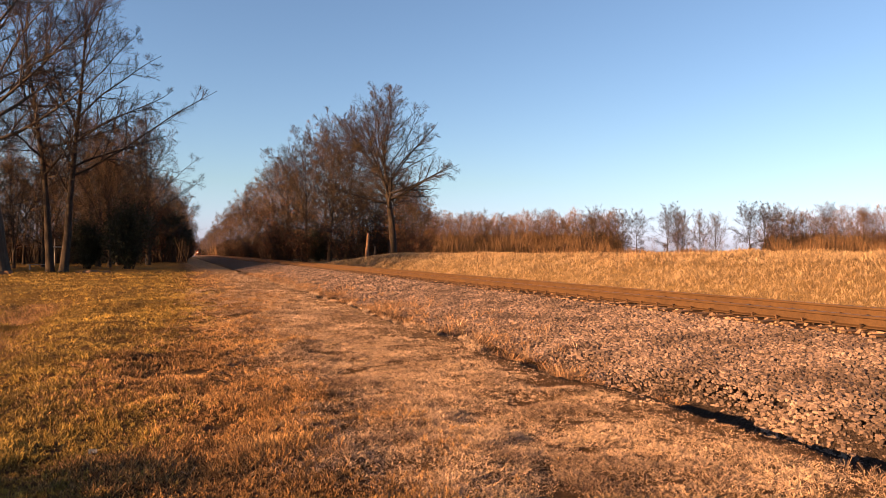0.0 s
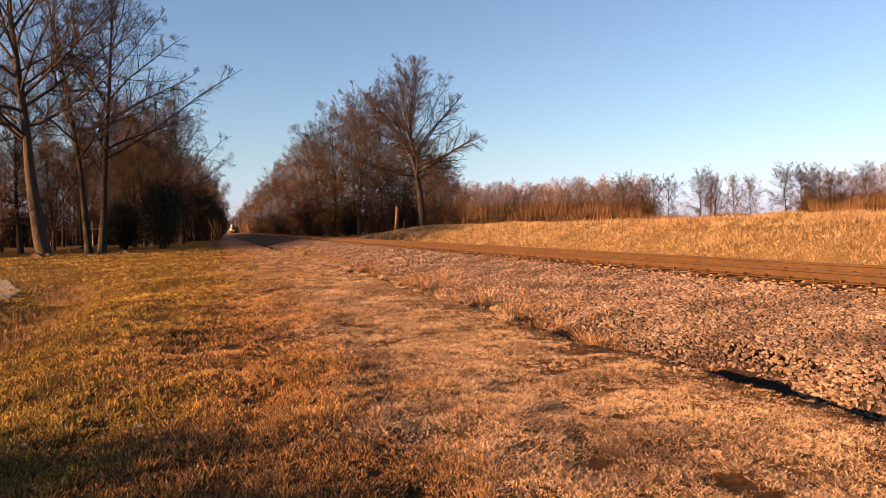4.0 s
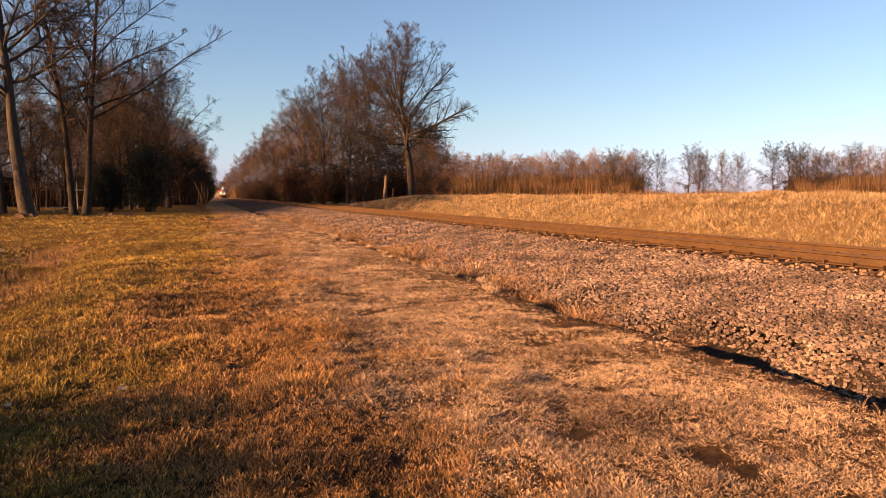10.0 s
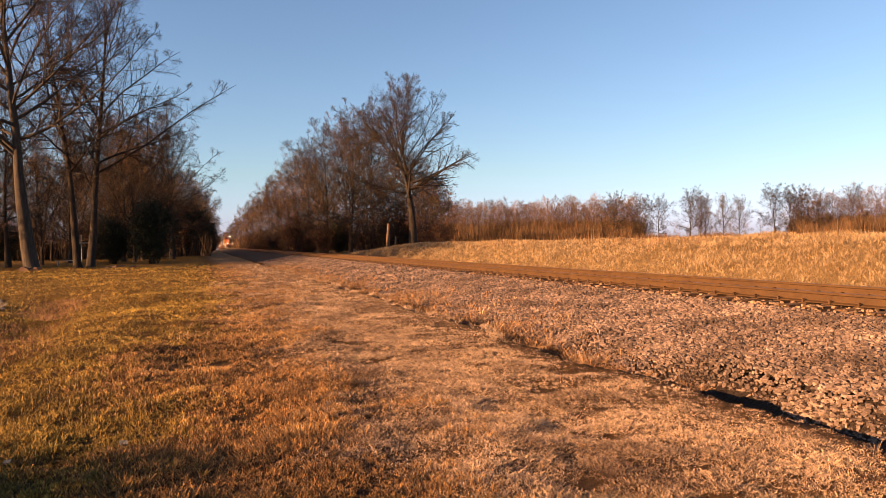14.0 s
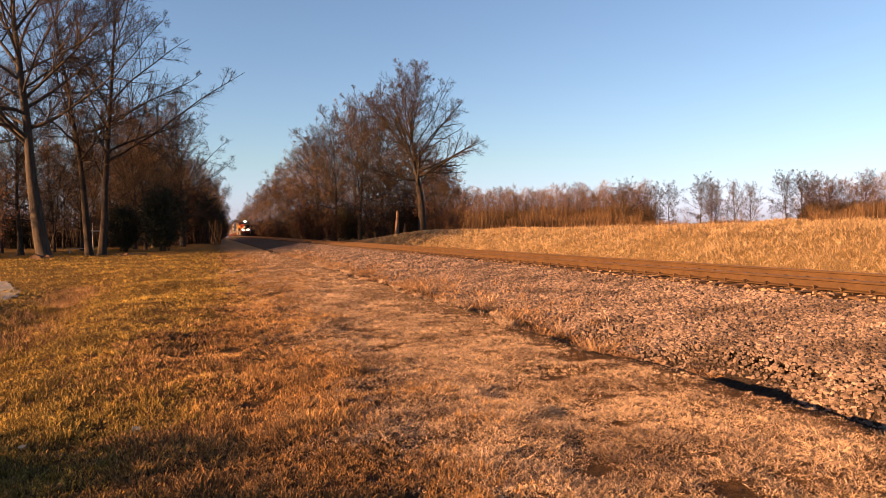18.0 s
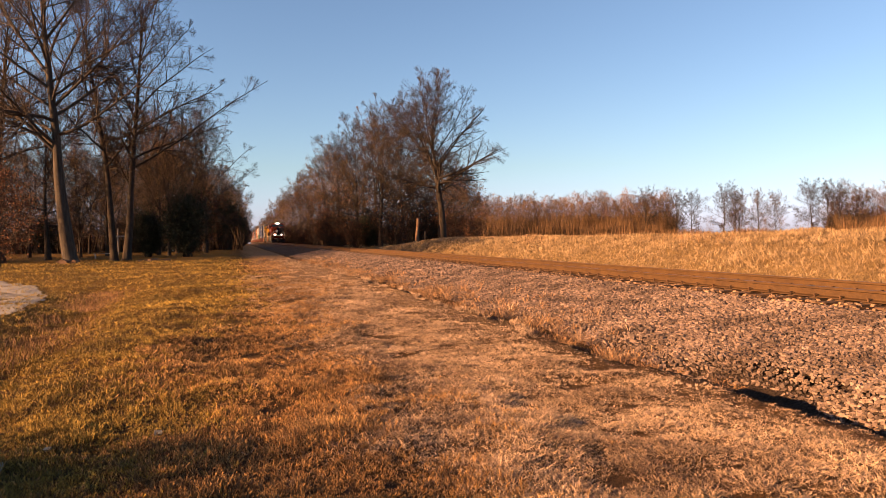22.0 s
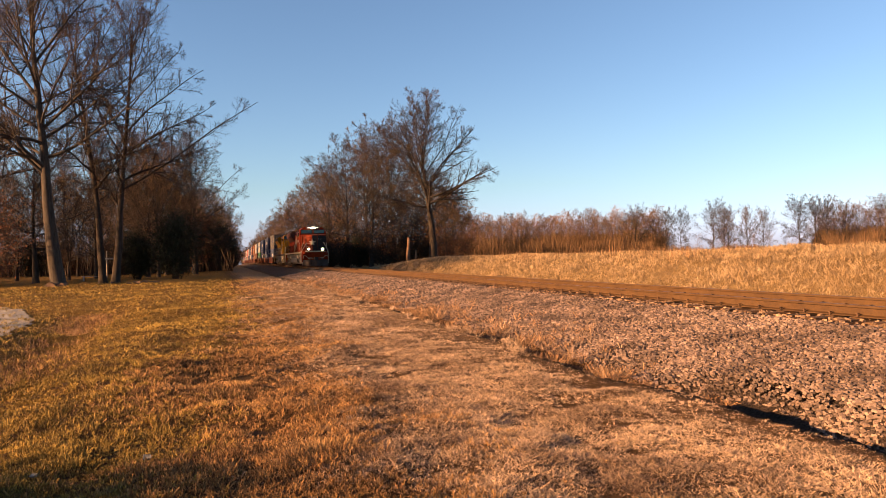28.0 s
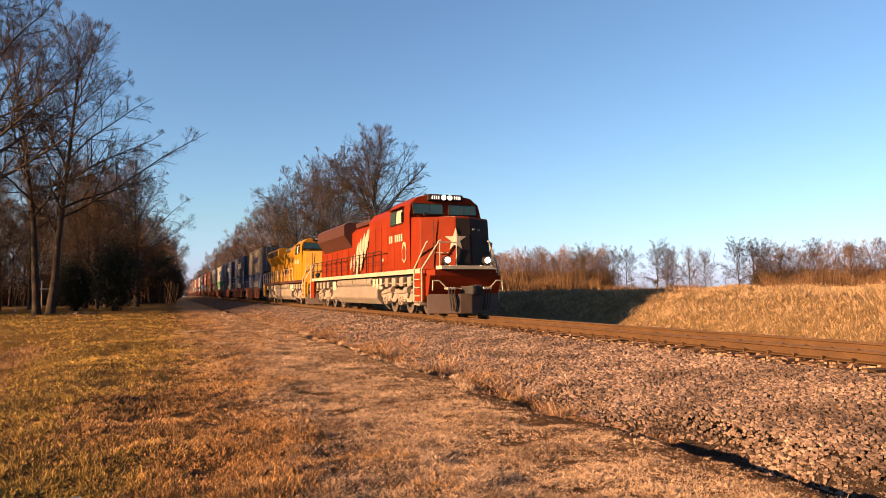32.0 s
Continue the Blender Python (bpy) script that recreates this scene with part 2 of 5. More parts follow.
def pipe(bm, points, r, n=6):
    for p, q in zip(points, points[1:]):
        rod(bm, p, q, r, n)
    for p in points[1:-1]:
        bmesh.ops.create_icosphere(bm, subdivisions=1, radius=r * 1.02, matrix=Matrix.Translation(p))
    return bm


def prism(bm, outline, axis, lo, hi, bevel=0.0):
    """An outline in the two other axes, drawn out along axis ('x', 'y' or 'z') from lo to hi."""
    def at(u, v, w):
        return {"x": (w, u, v), "y": (u, w, v), "z": (u, v, w)}[axis]
    a = [bm.verts.new(at(u, v, lo)) for u, v in outline]
    b = [bm.verts.new(at(u, v, hi)) for u, v in outline]
    fs = [bm.faces.new(a), bm.faces.new(b[::-1])]
    n = len(a)
    for i in range(n):
        fs.append(bm.faces.new((a[i], b[i], b[(i + 1) % n], a[(i + 1) % n])))
    bmesh.ops.recalc_face_normals(bm, faces=fs)
    if bevel:
        edges = list({e for f in fs for e in f.edges})
        bmesh.ops.bevel(bm, geom=edges, offset=bevel, segments=2, affect="EDGES", profile=0.5)
    return bm


def fresh():
    return bmesh.new()

# ---- the lie of the land ----
TRACK_X, RAIL_Z = 10.4, 0.65


def track_x(y):
    """The track's centre line: straight past the camera, bending slightly far off."""
    u = np.maximum(np.asarray(y, float) - 100, 0) / 294
    return TRACK_X + 2.1 * np.where(u < 1.4, u * u, 2.8 * u - 1.96)


def rail_z(y):
    u = np.maximum(np.asarray(y, float) - 150, 0) / 244
    return RAIL_Z - np.where(u < 1.2, u ** 1.6, 1.2 ** 1.6 + 1.6 * 1.2 ** 0.6 * (u - 1.2))


def smooth(lo, hi, v):
    u = np.clip((np.asarray(v, float) - lo) / (hi - lo), 0, 1)
    return u * u * (3 - 2 * u)


def ripple(x, y, s=1.0):
    return (np.sin(x * 1.3 * s + 0.7 * np.sin(y * 0.9 * s)) * np.sin(y * 1.1 * s + 1.3 * np.sin(x * 0.7 * s))
            + 0.5 * np.sin(x * 2.9 * s + y * 2.3 * s) * np.sin(y * 3.1 * s - x * 1.9 * s))


def lumps(x, y, size, seed=0):
    """Smooth value noise between -1 and 1 with lumps of that size."""
    u, v = np.asarray(x, float) / size + 37.3 * seed, np.asarray(y, float) / size - 11.7 * seed
    i, j = np.floor(u), np.floor(v)
    a, b = u - i, v - j
    a, b = a * a * (3 - 2 * a), b * b * (3 - 2 * b)

    def cell(p, q):
        h = np.sin(p * 127.1 + q * 311.7 + seed * 74.7) * 43758.5453
        return (h - np.floor(h)) * 2 - 1
    return (cell(i, j) * (1 - a) + cell(i + 1, j) * a) * (1 - b) + (cell(i, j + 1) * (1 - a) + cell(i + 1, j + 1) * a) * b


def clods(x, y):
    """Tussocks and hollows of the rough grass, from hand-sized to a stride across."""
    return 0.5 * lumps(x, y, 0.62, 1) + 0.32 * lumps(x, y, 0.27, 2) + 0.3 * lumps(x, y, 1.7, 3)


SHAPE_D = [-300, -5.95, -5.72, -5.66, -5.1, -4.85, -4.3, -1.75, 1.75, 2.3, 4.2, 6.4, 7.2, 8.4, 9.6, 10.8, 300]
SHAPE_Z = [0, 0.0, 0.02, -0.34, -0.42, -0.3, -0.03, 0.42, 0.42, 0.36, -0.35, -0.35, -0.05, 0.64, 1.14, 1.3, 1.32]
WOOD_Z = [0, 0.0, 0.02, -0.34, -0.42, -0.3, -0.03, 0.42, 0.42, 0.36, 0.0, 0.0, 0.05, 0.12, 0.2, 0.3, 0.3]


def height(x, y):
    x, y = np.broadcast_arrays(np.asarray(x, float), np.asarray(y, float))
    d = x - track_x(y)
    edge = smooth(-3, -5, d)
    d = d + edge * smooth(60, 20, y) * (0.1 * lumps(x * 0.2, y, 0.55, 4) + 0.07 * lumps(x * 0.3, y, 0.21, 5))
    d = np.where(d < -3, d + 0.16 * np.sin(y * 0.9) * smooth(-3, -5, d) + 0.07 * np.sin(y * 2.7) * smooth(-3, -5, d), d)
    # the trench at the ballast's foot widens near the camera
    wide = 0.42 * smooth(13.0, 8.0, y) * (1 + 0.5 * lumps(0 * y, y, 0.9, 6))
    over = d + 5.66
    d = np.where((over > 0) & (over < 1.76), np.where(over < wide, -5.655, -5.66 + (over - wide) * 1.76 / (1.76 - wide)), d)
    far = smooth(68, 94, y + 0.5 * (d - 8))
    z = np.interp(d, SHAPE_D, SHAPE_Z) * (1 - far) + np.interp(d, SHAPE_D, WOOD_Z) * far
    # beyond the near stretch the trench is silted up but for a few holes
    open_ = np.clip(smooth(8.2, 7.2, y) + np.exp(-((y - 8.9) / 0.35) ** 2) + np.exp(-((y - 12.7) / 0.5) ** 2) + 0.25 + 0.25 * lumps(0 * y, y, 1.3, 7), 0, 1) * (1 + 0.35 * smooth(8.5, 7.0, y))
    z = np.where((d > -5.95) & (d < -4.3) & (z < 0), z * open_ - 0.05 * np.maximum(1 - open_, 0), z)
    z = z + rail_z(y) - RAIL_Z
    left = smooth(-6.4, -8.5, d)
    z = z + left * (0.035 * ripple(x, y) + 0.05 * ripple(x, y, 0.35)) + 0.012 * ripple(x, y, 3.1) * smooth(-5.8, -6.5, d)
    bank = smooth(7.5, 9.5, d)
    z = z + bank * (0.05 * ripple(x, y, 0.5) + 0.09 * lumps(x, y, 1.3, 15) * smooth(70, 40, y) + 0.16 * smooth(38, 12, y) * smooth(8, 11, d))
    z = z + 0.05 * clods(x, y) * smooth(-5.75, -6.2, d) * smooth(60, 25, y)
    # swale between the lawn and the gravel drive
    s = x + 3.6 + 0.06 * (y - 18)
    z = z - 0.26 * np.exp(-(s / 0.9) ** 2) * smooth(5, 9, y) * smooth(27, 22, y)
    # a knoll in the lawn before the trees
    z = z + 0.10 * np.exp(-(((x + 0.5) / 4.5) ** 2 + ((y - 24) / 9) ** 2))
    return z


def axis(parts):
    return np.unique(np.concatenate([np.arange(a, b, s) for a, b, s in parts]).round(3))


gx = axis([(-3000, -400, 400), (-400, -100, 40), (-100, -30, 6), (-30, -8, 1.0), (-8, -4.5, 0.2), (-4.5, 4.0, 0.08), (4.0, 5.6, 0.06), (5.6, 12.8, 0.5),
           (12.8, 30, 0.8), (30, 100, 6), (100, 500, 40), (500, 3200, 300)])
gy = axis([(-1500, -100, 200), (-100, -10, 10), (-10, 2, 1.0), (2, 12, 0.08), (12, 30, 0.2), (30, 90, 1.2), (90, 300, 8), (300, 900, 30), (900, 4000, 300)])
X, Y = np.meshgrid(gx, gy)
gv = np.stack([X, Y, height(X, Y)], -1).reshape(-1, 3)
ii = (np.arange(len(gy) - 1)[:, None] * len(gx) + np.arange(len(gx) - 1)[None]).ravel()
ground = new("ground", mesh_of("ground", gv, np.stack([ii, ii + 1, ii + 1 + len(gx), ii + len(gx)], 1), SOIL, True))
tagged(ground, "dry winter lawn, ballast bed and straw-coloured field", "ground", kind="structure")

# ---- trees ----
def tubes(lines, sides):
    """One vertex and quad array for tapered tubes: lines of (points, radii)."""
    V, F, base = [], [], 0
    ang = np.arange(sides) * 2 * np.pi / sides
    cs, sn = np.cos(ang), np.sin(ang)
    for pts, rad in lines:
        pts = np.asarray(pts, float)
        d = pts[-1] - pts[0]
        d = d / (np.linalg.norm(d) + 1e-9)
        ref = np.array([1.0, 0, 0]) if abs(d[0]) < 0.8 else np.array([0, 1.0, 0])
        u = np.cross(d, ref)
        u /= np.linalg.norm(u)
        w = np.cross(d, u)
        ring = cs[:, None] * u + sn[:, None] * w
        k = len(pts)
        V.append((pts[:, None] + np.asarray(rad)[:, None, None] * ring[None]).reshape(-1, 3))
        i = np.arange(k - 1)[:, None] * sides + np.arange(sides)[None]
        j = np.arange(k - 1)[:, None] * sides + (np.arange(sides)[None] + 1) % sides
        F.append(np.stack([i, j, j + sides, i + sides], -1).reshape(-1, 4) + base)
        base += k * sides
    return np.concatenate(V), np.concatenate(F)


def grow(rng, start, way, length, r0, r1, steps, wander, lift):
    pts, p, d = [np.array(start, float)], np.array(start, float), np.array(way, float)
    for i in range(steps):
        d = d + rng.normal(0, wander, 3) + np.array([0, 0, lift])
        d /= np.linalg.norm(d)
        p = p + d * length / steps
        pts.append(p.copy())
    return np.array(pts), np.linspace(r0, r1, steps + 1)


def sprout(rng, d, angle):
    """A way that leaves d by that angle, to a random side."""
    d = d / np.linalg.norm(d)
    s = rng.normal(0, 1, 3)
    s -= d * (s @ d)
    s /= np.linalg.norm(s)
    return d * math.cos(angle) + s * math.sin(angle)


def shoots(rng, p, d, length, r0, r1, steps, wander, lift):
    """Many shoots at once: rows of points and radii, each bending a little at random and by lift upwards."""
    n = len(p)
    pts, way = [p], d / np.linalg.norm(d, axis=1)[:, None]
    up = np.zeros((n, 3))
    up[:, 2] = lift
    for i in range(steps):
        way = way + rng.normal(0, wander, (n, 3)) + up
        way /= np.linalg.norm(way, axis=1)[:, None]
        pts.append(pts[-1] + way * (length / steps)[:, None])
    f = np.linspace(0, 1, steps + 1)[None]
    return np.stack(pts, 1), r0[:, None] * (1 - f) + np.broadcast_to(r1, (n,))[:, None] * f


def offshoots(rng, P, R, length, per, lo, hi, angle, ratio, least, thick, r_min):
    """Where the children of the shoots start, their ways, lengths and radii; a child is shorter the nearer it sits to its parent's tip."""
    n, k = P.shape[0], P.shape[1] - 1
    h = lo + (hi - lo) * (np.arange(per)[None] + rng.uniform(0, 1, (n, per))) / per
    h = np.minimum(h, 0.995)
    q = (h * k).astype(int)
    row = np.arange(n)[:, None]
    seg = P[row, q + 1] - P[row, q]
    start = P[row, q] + seg * (h * k - q)[..., None]
    d = seg / (np.linalg.norm(seg, axis=2)[..., None] + 1e-9)
    side = rng.normal(0, 1, d.shape)
    side -= d * (side * d).sum(2)[..., None]
    side /= np.linalg.norm(side, axis=2)[..., None] + 1e-9
    # each child leaves its parent on the other side than the one before
    for j in range(1, per):
        same = (side[:, j] * side[:, j - 1]).sum(1) > 0
        side[same, j] *= -1
    a = np.radians(rng.uniform(*angle, (n, per)))[..., None]
    way = d * np.cos(a) + side * np.sin(a)
    ll = (length[:, None] * ratio * (1 - h) + least) * rng.uniform(0.65, 1.25, (n, per))
    rr = np.maximum(R[row, q] * thick, r_min)
    return start.reshape(-1, 3), way.reshape(-1, 3), ll.ravel(), rr.ravel()


def tube_rows(P, R, sides):
    """Vertex and quad arrays of tapered tubes that all have the same number of points."""
    n, k = P.shape[:2]
    d = P[:, -1] - P[:, 0]
    d /= np.linalg.norm(d, axis=1)[:, None] + 1e-9
    ref = np.where((np.abs(d[:, 0]) < 0.8)[:, None], [[1.0, 0, 0]], [[0, 1.0, 0]])
    u = np.cross(d, ref)
    u /= np.linalg.norm(u, axis=1)[:, None]
    w = np.cross(d, u)
    ang = np.arange(sides) * 2 * np.pi / sides
    ring = np.cos(ang)[None, :, None] * u[:, None] + np.sin(ang)[None, :, None] * w[:, None]
    V = (P[:, :, None] + R[:, :, None, None] * ring[:, None]).reshape(-1, 3)
    base = (np.arange(n) * k * sides)[:, None, None] + (np.arange(k - 1) * sides)[None, :, None]
    i, j = np.arange(sides)[None, None], (np.arange(sides)[None, None] + 1) % sides
    return V, np.stack([base + i, base + j, base + j + sides, base + i + sides], -1).reshape(-1, 4)


def merge(batches):
    V, F, base = [], [], 0
    for v, f in batches:
        V.append(v)
        F.append(f + base)
        base += len(v)
    return np.concatenate(V), np.concatenate(F)


def bare_tree(seed, tall, girth, spread=0.36, fork=0.3, limbs=24, per=(10, 8, 5), angle=(25, 68), lean=(0, 0), twig_r=0.011, top=0.9, rise=0.05, wob=0.025, extra=(), low=0.25, bias=1.5, wander=0.07, twig=0.2, limb_r=(0.3, 0.5), sides=(6, 4, 3), steps=(9, 5, 3, 2)):
    """Trunk, limbs, branches and twigs of a leafless broadleaf tree, and the twig ends. angle: of the limbs to the upright, degrees, the lowest widest."""
    rng = np.random.default_rng(seed)
    n = 14
    way = np.array([[lean[0], lean[1], 1.0]])
    TP, _ = shoots(rng, np.zeros((1, 3)), way, np.array([tall * top]), np.ones(1), 1.0, n, wob, 0.02)
    pts = TP[0]
    f = np.linspace(0, 1, n + 1)
    rad = girth * np.where(f < fork, 1 - 0.45 * f / max(fork, 0.01), 0.55 * ((1 - f) / (1 - fork)) ** 0.85 + 0.03)
    rad[0] *= 1.35
    pts = np.insert(pts, 1, pts[0] + (pts[1] - pts[0]) * 0.25, 0)
    rad = np.insert(rad, 1, girth * 1.02)
    trunk = tube_rows(pts[None], rad[None], 10)
    starts, ways, lens, radii = [], [], [], []
    cz, hz, hw = tall * (low + 1.0) / 2, tall * (1.0 - low) / 2, tall * spread
    turn = rng.uniform(0, 6.28)
    for i in range(limbs):
        u = ((i + rng.uniform(0, 0.9)) / limbs) ** bias
        g = fork + (0.96 - fork) * u
        k = min(int(g * n) + 1, n)
        base = pts[k] + (pts[k + 1] - pts[k]) * (g * n % 1)
        turn += 2.4 + rng.normal(0, 0.4)
        a = radians(angle[1] + (angle[0] - angle[1]) * min(u * 1.3, 1.0) + rng.uniform(-16, 12))
        out = np.array([math.cos(turn) * math.sin(a), math.sin(turn) * math.sin(a), math.cos(a)])
        sc = np.array([hw, hw, hz])
        po, pd = (base - np.array([base[0] * 0.6, base[1] * 0.6, cz])) / sc, (out + np.array([0, 0, rise * 3])) / sc
        qa, qb, qc = pd @ pd, po @ pd, po @ po - 1.0
        ll = max((-qb + math.sqrt(max(qb * qb - qa * qc, 0.0))) / qa, 0.05 * tall) * rng.uniform(0.72, 1.04)
        starts.append(base)
        ways.append(out)
        lens.append(ll)
        radii.append(min(max(rad[k] * rng.uniform(*limb_r), 0.03), 0.022 * ll + 0.03))
    for g, out, ll in extra:
        k = min(int(g * n) + 1, n)
        starts.append(pts[k])
        ways.append(np.array(out) / np.linalg.norm(out))
        lens.append(ll)
        radii.append(rad[k] * 0.5)
    lens = np.array(lens)
    LP, LR = shoots(rng, np.array(starts), np.array(ways), lens, np.array(radii), 0.018, steps[0], wander, rise)
    s2, w2, l2, r2 = offshoots(rng, LP, LR, lens, per[0], 0.12, 0.94, (30, 60), 0.58, 0.3, 0.6, 0.016)
    BP, BR = shoots(rng, s2, w2, l2, r2, 0.013, steps[1], wander * 1.3, 0.02)
    s3, w3, l3, r3 = offshoots(rng, BP, BR, l2, per[1], 0.08, 0.92, (26, 58), 0.58, 0.2, 0.6, 0.01)
    CP, CR = shoots(rng, s3, w3, l3, r3, twig_r * 0.7, steps[2], wander * 1.5, 0.025)
    s4, w4, l4, r4 = offshoots(rng, CP, CR, l3, per[2], 0.05, 0.9, (26, 58), 0.55, twig, 0.6, 0.001)
    HP, HR = shoots(rng, s4, w4, l4, np.full(len(s4), twig_r), twig_r * 0.45, steps[3], wander * 1.5, 0.03)
    crown = merge([tube_rows(LP, LR, sides[0]), tube_rows(BP, BR, sides[1])])
    hair = merge([tube_rows(CP, CR, sides[2]), tube_rows(HP, HR, 3)])
    return trunk, crown, hair, np.concatenate([HP[:, -1], CP[:, -1]])


def leaf_cards(rng, spots, count, size, jitter):
    """Small folded leaves scattered round the twig ends."""
    spots = np.asarray(spots)
    c = spots[rng.integers(0, len(spots), count)] + rng.normal(0, jitter, (count, 3))
    a = rng.normal(0, 1, (count, 3))
    a /= np.linalg.norm(a, axis=1)[:, None]
    b = np.cross(a, rng.normal(0, 1, (count, 3)))
    b /= np.linalg.norm(b, axis=1)[:, None] + 1e-9
    s = size * rng.uniform(0.6, 1.4, (count, 1))
    v = np.stack([c - a * s, c + b * s * 0.5, c + a * s, c - b * s * 0.5], 1).reshape(-1, 3)
    return v, np.arange(count * 4).reshape(-1, 4)


def two_tone(name, av, af, mat_a, bv, bf, mat_b):
    """One mesh of two vertex and quad arrays, each with its own material."""
    me = mesh_of(name, np.concatenate([av, bv]), np.concatenate([af, bf + len(av)]), mat_a, True)
    me.materials.append(mat_b)
    me.polygons.foreach_set("material_index", np.concatenate([np.zeros(len(af), np.int32), np.ones(len(bf), np.int32)]))
    return me


def tree_thing(name, label, seed, tall, girth, bark=None, leaf=0, leaf_low=1.0, leaf_size=0.09, hue=None, **kw):
    trunk, crown, hair, ends = bare_tree(seed, tall, girth, **kw)
    thing = empty(name)
    part("trunk", mesh_of("trunk", *trunk, bark or BARK, True), None, thing)
    part("crown", two_tone("crown", *crown, bark or BARK, *hair, hue or TWIG), None, thing, "bare crown of limbs and fine twigs")
    if leaf:
        rng = np.random.default_rng(seed + 5)
        low = ends[ends[:, 2] < tall * leaf_low]
        part("dead_foliage", mesh_of("dead_foliage", *leaf_cards(rng, low, leaf, leaf_size, 0.3), DRY_LEAF), None, thing, "clinging rust-brown dead leaves")
    return tagged(thing, label, "tree")


def bush_thing(name, label, seed, tall, wide, stems, twigs_each, leaf, mat, size, twig=None):
    """A many-stemmed bush: stems that fan out from the foot, twigs, and leaves or needles if any."""
    rng = np.random.default_rng(seed)
    stem, hair, ends = [], [], []
    for i in range(stems):
        az, out = rng.uniform(0, 2 * np.pi), rng.uniform(0.0, 1.0)
        way = np.array([math.cos(az) * out * wide / tall, math.sin(az) * out * wide / tall, 1.0])
        foot = np.array([math.cos(az), math.sin(az), 0]) * out * wide * 0.35
        L = tall * rng.uniform(0.6, 1.0) * (1.05 - 0.25 * out)
        pts, rad = grow(rng, foot, way / np.linalg.norm(way), L, 0.045, 0.012, 5, 0.1, 0.02)
        stem.append((pts, rad))
        for k in range(twigs_each):
            h = rng.uniform(0.1, 1)
            q = min(int(h * 5), 4)
            p = pts[q] + (pts[q + 1] - pts[q]) * (h * 5 % 1)
            t = grow(rng, p, sprout(rng, pts[q + 1] - pts[q], rng.uniform(0.4, 1.1)), tall * rng.uniform(0.1, 0.3), 0.018, 0.008, 1, 0.2, 0.04)
            hair.append(t)
            ends += [(t[0][0] + t[0][1]) / 2, t[0][1]]
    thing = empty(name)
    part("brush", two_tone("brush", *tubes(stem, 4), BARK, *tubes(hair, 3), twig or TWIG), None, thing)
    if leaf:
        part("foliage", mesh_of("foliage", *leaf_cards(rng, ends, leaf, size, tall * 0.05), mat), None, thing)
    return tagged(thing, label, "bush")


def stand(thing, x, y, turn=0, size=1.0, sink=0.12):
    thing.matrix_basis = pose(x, y, float(height(x, y)) - sink, 0, 0, turn) @ Matrix.Diagonal((size, size, size, 1))


def another(thing, x, y, turn, size, sink=0.12):
    return copy_thing(thing, pose(x, y, float(height(x, y)) - sink, 0, 0, turn) @ Matrix.Diagonal((*[size / s for s in thing.scale], 1)))

# ---- woods: the park trees beyond the lawn ----
OAK = tree_thing("oak_tree", "tall leafless oak with a dark wide crown at the field's edge", 14, 21.8, 0.5, spread=0.4, fork=0.42, limbs=25, per=(11, 8, 5), angle=(22, 78), bias=1.1, top=0.64, low=0.14, rise=0.012, wander=0.06, limb_r=(0.45, 0.7), twig_r=0.01)
stand(OAK, 24.3, 79.0, 40, 1.06)
PALE = tree_thing("tall_tree", "tall leafless tree with a thick pale grey trunk", 26, 27.0, 0.52, bark=PALE_BARK, spread=0.4, fork=0.36, limbs=26, per=(11, 8, 5), lean=(-0.09, 0), angle=(24, 74), bias=1.1, top=0.85, low=0.18, wander=0.085, rise=0.012, limb_r=(0.36, 0.6), twig_r=0.009,
                  extra=((0.38, (-0.72, -0.2, 0.7), 11.0), (0.5, (0.75, -0.1, 0.62), 11.0)))
stand(PALE, -11.3, 56.0, 0)
TWIN_A = tree_thing("tall_tree", "tall leafless tree with a slim dark trunk in a pair", 31, 27.0, 0.33, spread=0.27, fork=0.34, limbs=20, twig_r=0.009, per=(10, 8, 5), angle=(24, 74), bias=1.1, top=0.86, low=0.22, lean=(-0.03, 0), wander=0.085, rise=0.02, limb_r=(0.4, 0.6))
stand(TWIN_A, -9.4, 62.5, 10)
TWIN_B = tree_thing("tall_tree", "tall leafless tree with a slim dark trunk and long low branches", 37, 25.5, 0.35, spread=0.28, fork=0.34, limbs=20, twig_r=0.009, per=(10, 8, 5), angle=(24, 74), bias=1.1, top=0.86, low=0.22, lean=(0.07, 0), wander=0.085, rise=0.02, limb_r=(0.4, 0.6),
                    extra=((0.36, (0.85, -0.1, 0.5), 13.5), (0.5, (0.88, 0.1, 0.42), 8.5), (0.34, (-0.5, 0.1, 0.8), 6.0)))
stand(TWIN_B, -8.4, 62.0, 0)
WOOD_A = tree_thing("bare_tree", "leafless woodland tree with a dense rounded crown", 41, 20.0, 0.3, spread=0.4, fork=0.24, limbs=22, per=(9, 7, 4), angle=(18, 84), bias=1.0, top=0.62, low=0.1, rise=0.012, twig_r=0.013, wander=0.1, limb_r=(0.4, 0.6))
stand(WOOD_A, -16.0, 70.0, 0)
WOOD_B = tree_thing("bare_tree", "leafless woodland tree with an upright fan of branches", 43, 20.0, 0.26, spread=0.34, fork=0.16, limbs=22, per=(9, 7, 4), angle=(12, 54), bias=1.3, top=0.66, low=0.1, rise=0.02, twig_r=0.013, wander=0.075, hue=WOOD_TWIG, limb_r=(0.4, 0.6))
stand(WOOD_B, -9.8, 92.0, 0)
